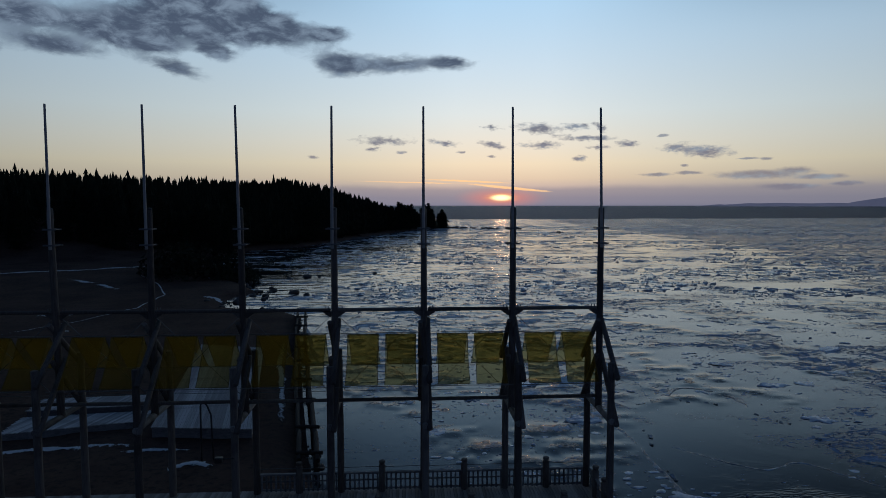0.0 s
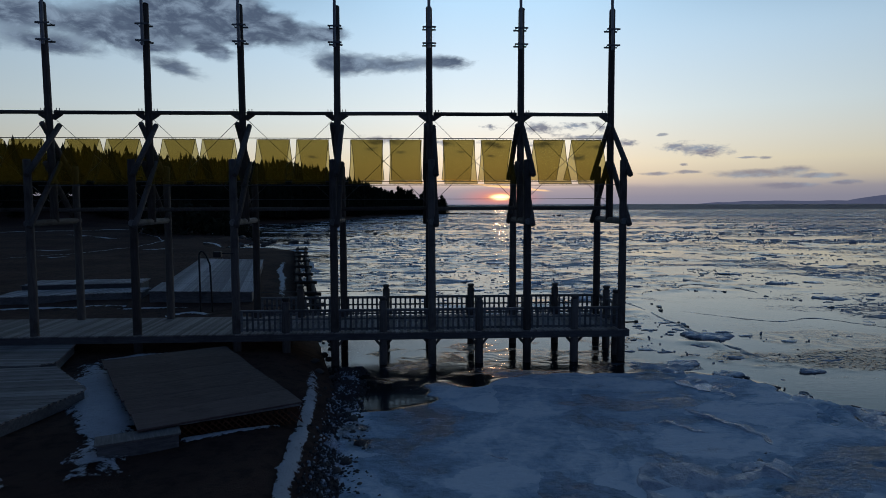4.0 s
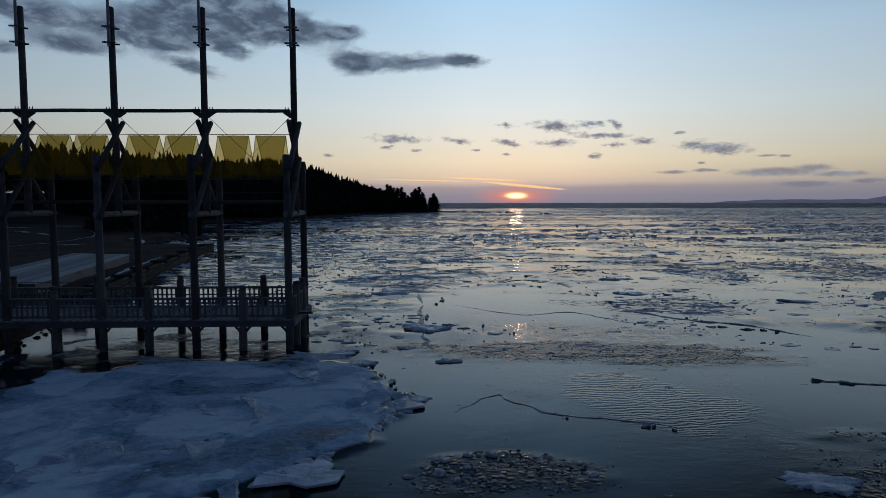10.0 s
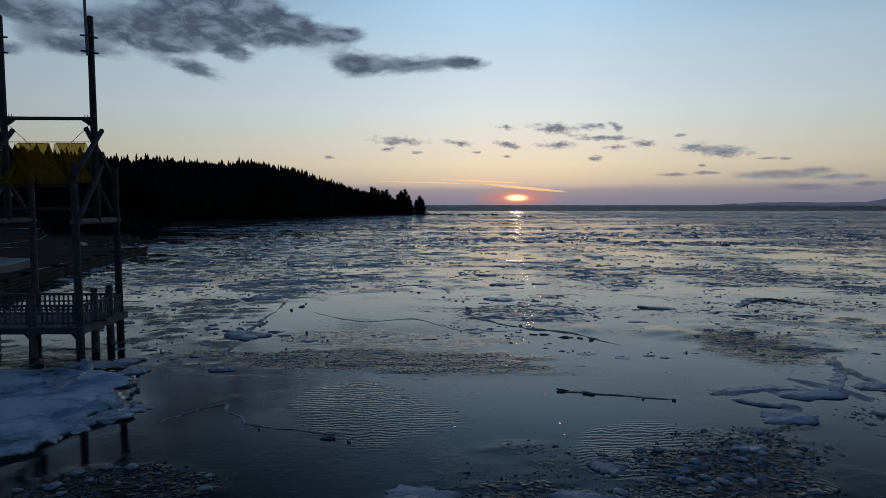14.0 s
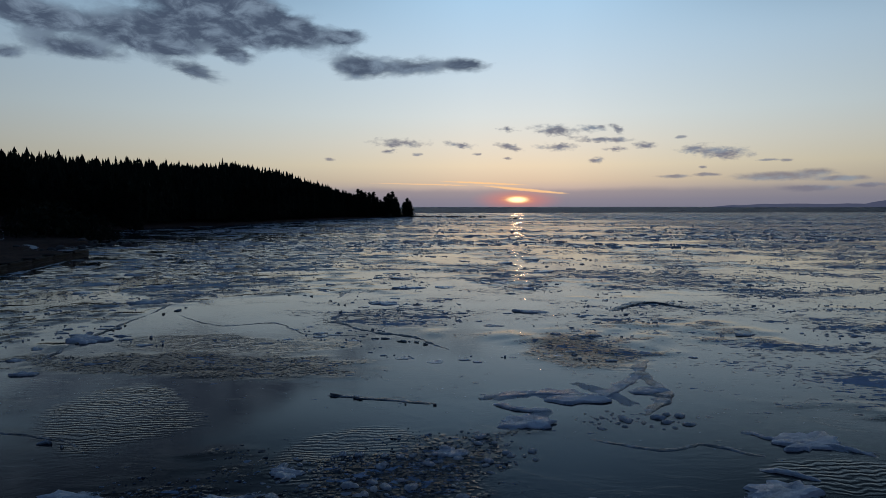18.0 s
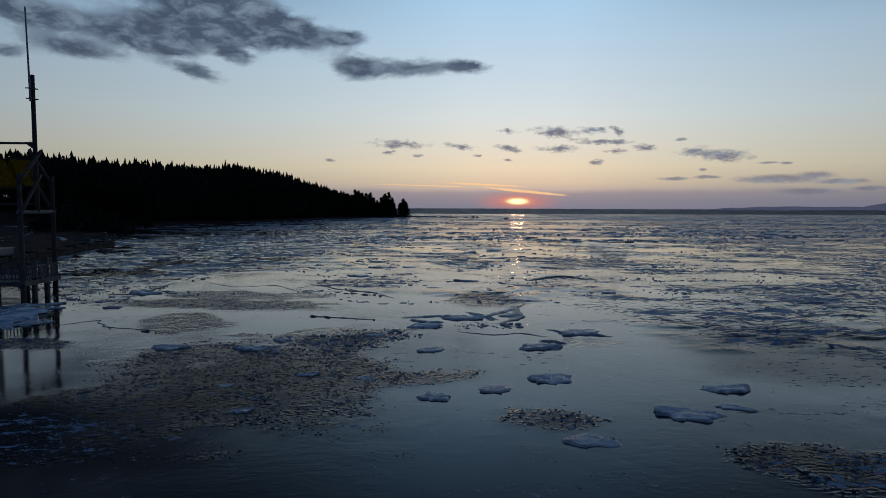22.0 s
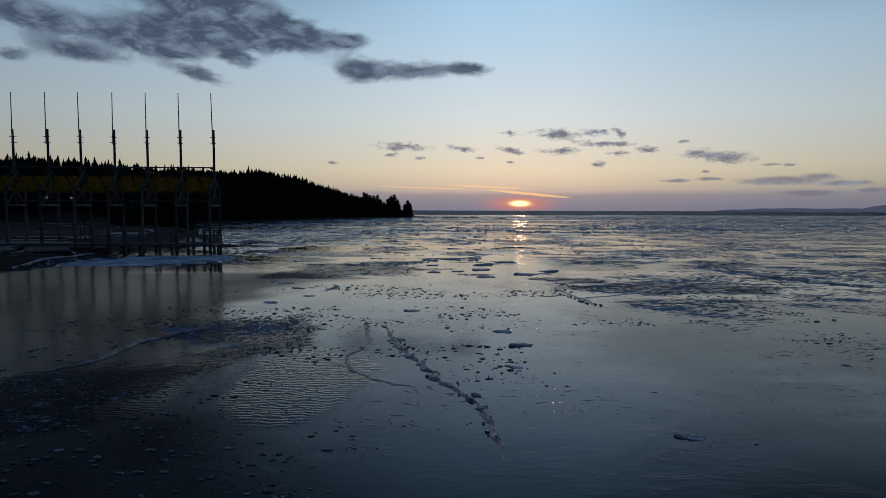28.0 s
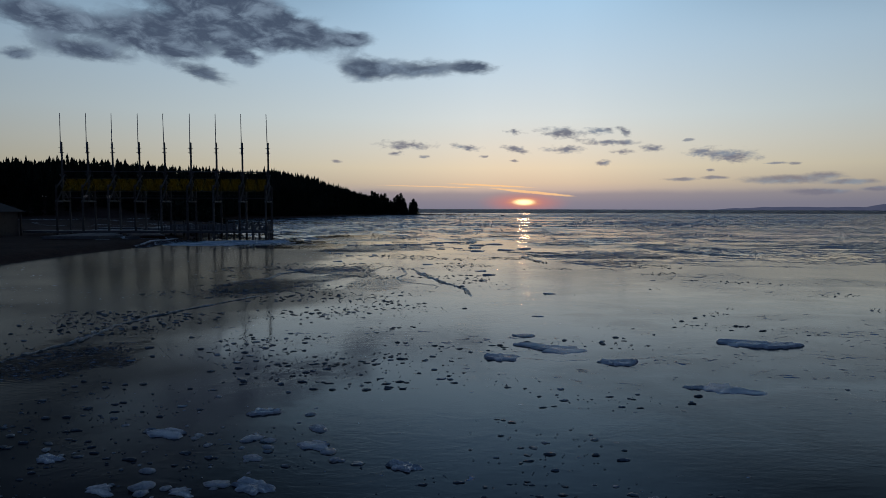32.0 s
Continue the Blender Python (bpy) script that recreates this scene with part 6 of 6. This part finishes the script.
# small lumps frozen into the slush fields
spots = []
for x, y in pick_spots(27000, (6, 60), (-52, 32), lambda x, y, r: slush(x, y) * (1 - 0.9 * (y > 18)) > 0.06 + 0.94 * r):
    s = 0.04 + 0.085 * rnd.random() ** 3
    spots.append((x, y, s * (3.2 if rnd.random() < 0.012 else 1), s * rnd.uniform(0.08, 0.22)))
scatter("slush_lumps", "small frozen lumps in fields of dark slush", spots, (0.6, 1.0), LUMP)
spots = []
for x, y in pick_spots(8500, (16, 56), (-64, -4), lambda x, y, r: fbm(x * 0.2, y * 0.32, 5, 15, 0.6) + 0.13 * np.clip(1 - np.abs(x - 26) / 8, -0.5, 1) + 0.06 * (y < -48) > 0.52 + 0.12 * r):
    s = 0.035 + 0.25 * rnd.random() ** 4
    spots.append((x, y, s, 0.012 + s * rnd.uniform(0.04, 0.12)))
scatter("drift_ice_bits", "scattered small bits of drift ice on glassy ice", spots, (0.3, 0.7), LIP)
spots = []
for x, y in pick_spots(9000, (-8, 90), (24, 130), lambda x, y, r: (x > shore_x(y) + 1) & ((y > 30) | (x > 9)) & (smooth_pan(x, y) < 0.3) & (fbm(x * 0.2 + 0.026 * y, y * 0.3, 4, 5) + 0.09 * (x < 20) > 0.545)):
    s = 0.1 + 0.8 * rnd.random() ** 3.5
    spots.append((x, y, s, rnd.uniform(0.012, 0.045) + 0.05 * (rnd.random() < 0.04)))
scatter("ice_rubble", "jumbled small ice rubble frozen into the bay", spots)
spots = []
for x, y in pick_spots(13000, (-30, 380), (95, 430), lambda x, y, r: (x < 60 + 0.75 * y) & (r < (95 / y) ** 0.8) & (x > shore_x(y) + 2) & (fbm(x * 0.03, y * 0.09, 4, 25) > 0.53)):
    s = (0.35 + 2.6 * rnd.random() ** 3) * (0.6 + y / 260)
    spots.append((x, y, s, rnd.uniform(0.03, 0.1) + 0.12 * (rnd.random() < 0.12)))
scatter("far_ice_rubble", "streaks of thin ice plates far out on the bay", spots)


def pressure_ridge(path, width, n, seed, tall=0.07):
    """A seam where the ice has buckled: small plates on edge along a line."""
    rnd = random.Random(seed)
    pts = [Vector(p) for p in path]
    segs = list(zip(pts, pts[1:]))
    V, F = [], []
    for i in range(n):
        a, b = segs[rnd.randrange(len(segs))]
        d = (b - a).normalized()
        t = rnd.random()
        c = a.lerp(b, t) + Vector((-d.y, d.x)) * (rnd.gauss(0, width * 0.35) + 0.3 * noise.noise((a.lerp(b, t).x * 0.9, a.lerp(b, t).y * 0.9, seed)))
        s, tilt = 0.05 + 0.22 * rnd.random() ** 2, rnd.uniform(-0.3, 0.3)
        turn = math.atan2(d.y, d.x) + rnd.uniform(-0.7, 0.7)
        k, base = 6, len(V)
        m = Matrix.Translation((c.x, c.y, 0.01)) @ Euler((tilt, rnd.uniform(-0.25, 0.25), turn)).to_matrix().to_4x4()
        ring = [(6.2832 * (j + rnd.uniform(-0.3, 0.3)) / k, s * rnd.uniform(0.6, 1.1)) for j in range(k)]
        for z in (-0.02, tall * rnd.uniform(0.3, 0.8)):
            V += [tuple(m @ Vector((math.cos(q) * r, math.sin(q) * r * 0.5, z))) for q, r in ring]
        F.append(tuple(base + j for j in range(k))[::-1])
        F.append(tuple(base + k + j for j in range(k)))
        F += [(base + j, base + (j + 1) % k, base + k + (j + 1) % k, base + k + j) for j in range(k)]
    me = bpy.data.meshes.new("pressure_ridge")
    me.from_pydata(V, [], F)
    me.materials.append(LIP)
    tagged(new("pressure_ridge", me), "buckled seam of small tilted ice plates", "ice ridge", "pressure ridges", kind="stuff")


for i, (path, w, n) in enumerate((([(31.0, -19.3), (32.2, -24.5), (33.6, -29.1), (34.3, -30.8), (34.6, -34.0)], 0.8, 90),
                                  ([(40.95, -5.3), (41.27, -8.72), (41.65, -11.69), (42.39, -13.73)], 0.35, 70),
                                  ([(24.99, 37.08), (25.94, 33.13), (27.41, 29.17), (29.62, 28.15), (31.37, 26.36)], 0.2, 34),
                                  ([(26.92, 19.93), (28.56, 19.08), (30.56, 18.51)], 0.15, 18),
                                  ([(17.42, 16.56), (18.78, 15.83), (20.35, 15.35), (20.95, 15.0)], 0.12, 14),
                                  ([(19.28, -48.89), (20.06, -46.64), (19.66, -42.31), (20.04, -39.43)], 0.35, 60),
                                  ([(13.71, 27.73), (13.92, 33.6), (16.04, 43.76), (18.39, 45.18), (22.49, 43.5), (24.89, 39.39)], 0.4, 110),
                                  ([(5.9, 14.04), (6.93, 13.92), (8.15, 14.4), (8.82, 15.31)], 0.35, 40),
                                  ([(41.85, -0.55), (42.4, -3.04), (43.3, -5.37), (44.03, -6.08)], 0.6, 60),
                                  ([(9.5, 12.6), (11.0, 14.2), (12.6, 16.4), (13.4, 18.3), (12.4, 20.8), (10.8, 23.0)], 0.7, 110))):
    pressure_ridge(path, w * 0.6, n // 3, i)


def glide(path, step=0.12):
    """A smooth line through a few points."""
    pts = [Vector(path[0])] + [Vector(p) for p in path] + [Vector(path[-1])]
    out = []
    for a, b, c, d in zip(pts, pts[1:], pts[2:], pts[3:]):
        k = max(2, int((c - b).length / step))
        for i in range(k):
            t = i / k
            out.append(0.5 * (2 * b + (c - a) * t + (2 * a - 5 * b + 4 * c - d) * t * t + (3 * b - a - 3 * c + d) * t ** 3))
    return out + [pts[-1]]


def ice_lip(path, width, height, seed, mat=FLOE, label="raised broken lip along a seam in the ice", side=1):
    """A sheet edge that was pushed up: steep and ragged on one side, sloping into the ice on the other."""
    line = glide(path)
    n = len(line)
    V, F = [], []
    for i, p in enumerate(line):
        d = (line[min(i + 1, n - 1)] - line[max(i - 1, 0)]).normalized()
        nr = Vector((-d.y, d.x)) * side
        ends = min(1.0, 5.0 * min(i, n - 1 - i) / n)
        swell = 0.55 + 0.9 * abs(noise.noise((p.x * 0.8, p.y * 0.8, seed))) + 0.5 * noise.noise((p.x * 3.1, p.y * 3.1, seed + 4))
        h, w = height * max(0.05, swell) * ends, width * max(0.15, swell) * (0.3 + 0.7 * ends)
        sway = 0.16 * noise.noise((p.x * 1.3, p.y * 1.3, seed + 9)) + 0.05 * noise.noise((p.x * 6, p.y * 6, seed))
        for k, (off, up) in enumerate(((0.06, -0.04), (0.045, 0.55 * h), (0.0, h), (-0.25 * w, 0.9 * h), (-0.6 * w, 0.45 * h), (-w, -0.03))):
            jit = 0.03 * noise.noise((p.x * 7, p.y * 7, k + seed))
            q = p + nr * (off + sway + jit)
            V.append((q.x, q.y, up + (0.12 * h * noise.noise((q.x * 9, q.y * 9, seed)) if 0 < k < 5 else 0)))
    for i in range(n - 1):
        for k in range(5):
            F.append((i * 6 + k, i * 6 + k + 1, i * 6 + k + 7, i * 6 + k + 6))
    me = bpy.data.meshes.new("ice_lip")
    me.from_pydata(V, [], F)
    me.materials.append(mat)
    return tagged(new("ice_lip", me), label, "ice ridge", "raised edges in the ice")


# slabs pushed up beside the pier
SLAB = "thick blue-white ice edge split and pushed up beside the pier"
for i, (path, w, h, side) in enumerate((([(4.7, 12.2), (4.9, 14.0), (5.5, 14.7), (6.2, 14.3), (6.9, 13.8), (7.9, 14.2), (9.2, 15.3)], 1.1, 0.2, 1), ([(8.2, 14.6), (9.1, 13.5), (9.6, 12.6), (10.0, 11.4)], 0.8, 0.16, 1),
                                        ([(10.9, 21.2), (11.9, 20.1), (12.8, 18.8), (13.2, 17.6), (12.2, 16.4), (10.9, 15.6)], 0.9, 0.17, 1), ([(8.1, 19.3), (8.2, 18.1), (8.9, 17.1), (9.2, 15.5)], 0.7, 0.13, -1),
                                        ([(8.5, 24.7), (9.7, 22.8), (10.1, 19.8), (9.4, 18.9)], 0.7, 0.15, 1), ([(1.7, 21.6), (3.2, 19.5), (3.1, 17.8), (1.8, 17.2)], 0.4, 0.05, 1),
                                        ([(-0.2, 15.2), (1.2, 15.8), (2.2, 15.2), (3.6, 15.9)], 0.5, 0.06, -1), ([(6.1, 17.2), (7.0, 17.6), (7.6, 16.8), (8.3, 16.9)], 0.6, 0.1, -1),
                                        ([(13.3, 18.0), (12.0, 15.2), (11.0, 13.4), (9.8, 12.2)], 0.7, 0.12, -1))):
    ice_lip(path, w, h, 10 + i, CRUST, SLAB, side)
# seams and pan edges out on the bay
for i, (path, w, h, side) in enumerate((([(31.0, -19.3), (32.2, -24.5), (33.6, -29.1), (34.3, -30.8), (34.6, -32.7), (34.6, -35.1)], 0.35, 0.07, 1), ([(29.8, -17.0), (30.7, -22.5), (30.2, -26.3), (31.3, -28.5), (32.7, -29.7), (32.8, -32.2)], 0.22, 0.025, 1),
                                        ([(19.7, -28.0), (21.5, -26.6), (22.0, -22.9), (23.4, -20.0)], 0.5, 0.06, -1), ([(18.0, -50.5), (19.4, -49.0), (20.1, -45.6), (20.3, -41.6), (23.7, -33.6)], 0.4, 0.05, -1),
                                        ([(24.9, 34.6), (27.1, 31.0), (29.6, 29.4), (31.2, 26.5)], 0.3, 0.06, 1), ([(13.6, 36.4), (13.7, 28.3), (13.9, 26.5), (14.3, 24.0)], 0.35, 0.06, 1),
                                        ([(14.8, 50.5), (13.6, 43.0), (13.6, 36.4)], 0.4, 0.06, 1), ([(18.5, 44.5), (21.2, 47.8), (23.7, 46.0), (24.0, 42.9)], 0.5, 0.05, -1),
                                        ([(15.3, 36.3), (19.1, 32.6), (21.8, 33.4), (24.3, 30.2), (27.1, 30.1), (28.6, 32.4)], 0.15, 0.025, 1), ([(14.7, 16.9), (16.0, 18.5), (16.5, 17.8), (17.7, 16.6), (19.8, 15.9), (20.8, 15.3)], 0.1, 0.02, 1),
                                        ([(41.2, -5.3), (41.6, -6.7), (41.7, -8.0), (42.4, -13.7)], 0.3, 0.05, 1), ([(40.6, -4.3), (45.0, -2.6), (47.9, -5.9), (44.5, -9.5), (41.0, -11.2)], 0.6, 0.05, -1),
                                        ([(41.6, 36.7), (45.1, 39.7), (46.9, 37.3)], 1.2, 0.12, -1), ([(59.0, 4.0), (59.9, 1.3), (61.5, -2.6), (64.0, -5.9)], 1.2, 0.14, 1),
                                        ([(37.0, 17.4), (38.6, 19.3), (38.7, 22.3), (39.5, 24.3)], 0.8, 0.06, -1), ([(26.9, 19.8), (28.0, 19.4), (30.5, 18.7)], 0.35, 0.03, -1),
                                        ([(33.0, -46.8), (36.0, -48.9), (39.5, -48.6), (41.5, -47.6)], 0.12, 0.012, 1), ([(34.8, 15.4), (36.5, 14.6), (37.6, 14.9), (39.0, 14.1)], 0.2, 0.03, 1))):
    ice_lip(path, w, h, 40 + i, LIP, side=side)
# wind-packed snow ridges
for i, (path, w, h, side) in enumerate((([(32.2, 19.3), (34.3, 19.6), (36.2, 19.2), (38.7, 22.3)], 1.0, 0.07, -1), ([(39.4, 15.9), (40.0, 15.0), (41.0, 14.6), (41.9, 14.0)], 0.4, 0.08, -1),
                                        ([(38.4, 13.3), (39.0, 13.0), (39.5, 12.6)], 0.45, 0.1, -1), ([(26.4, -3.9), (26.9, -5.0), (26.7, -6.7), (26.1, -7.7)], 0.3, 0.07, 1),
                                        ([(20.6, 0.2), (21.4, -0.9), (22.1, -3.4)], 0.3, 0.06, -1), ([(32.4, 18.6), (33.3, 17.9), (34.2, 17.8)], 0.8, 0.1, -1))):
    ice_lip(path, w, h, 70 + i, CRUST, "wind-packed white snow ridge along the ice", side)
CRUSTED = "crescent of hard white snow lying on the ice"
for i, (path, w) in enumerate((([(26.9, -4.48), (27.02, -5.4), (26.81, -6.36), (26.43, -7.47)], 0.22), ([(22.5, -3.57), (22.52, -2.9), (21.64, -1.08), (20.66, -0.05)], 0.25),
                               ([(32.0, 19.2), (33.86, 19.7), (35.5, 19.25)], 0.75), ([(32.5, 16.2), (33.45, 17.26), (34.2, 17.9)], 0.7), ([(39.2, 15.8), (40.48, 15.01), (42.0, 14.1)], 0.4),
                               ([(37.3, 11.7), (38.2, 12.1), (39.0, 11.5)], 0.9), ([(25.2, 11.4), (25.89, 11.8), (26.6, 12.3)], 0.55), ([(21.6, 11.7), (22.26, 12.05), (22.9, 12.4)], 0.6),
                               ([(35.6, 21.0), (36.6, 19.6), (36.9, 18.2)], 0.8), ([(43.2, -7.0), (44.6, -8.2), (46.5, -8.8)], 0.8), ([(24.4, -23.6), (25.4, -24.0), (26.3, -23.2)], 0.6),
                               ([(8.2, 23.9), (9.6, 23.9), (10.9, 23.5)], 1.0))):
    snow_patch(path, w * 1.5, 40 + i, 0.03, CRUSTED)

# ---- deck planks, last ----
first = None
x = XL
i = 0
while x < XR - 0.1:
    if first is None:
        first = part("plank", box(bmesh.new(), 0.004, 0.141, 24.76, 28.68, DECK - 0.043, DECK), PLANK, deck)
        first.location = (x, 0, 0)
    else:
        share("plank", first.data, deck, Matrix.Translation((x, random.uniform(-0.02, 0.02), random.uniform(-0.003, 0.003))))
    x += 0.147
    i += 1
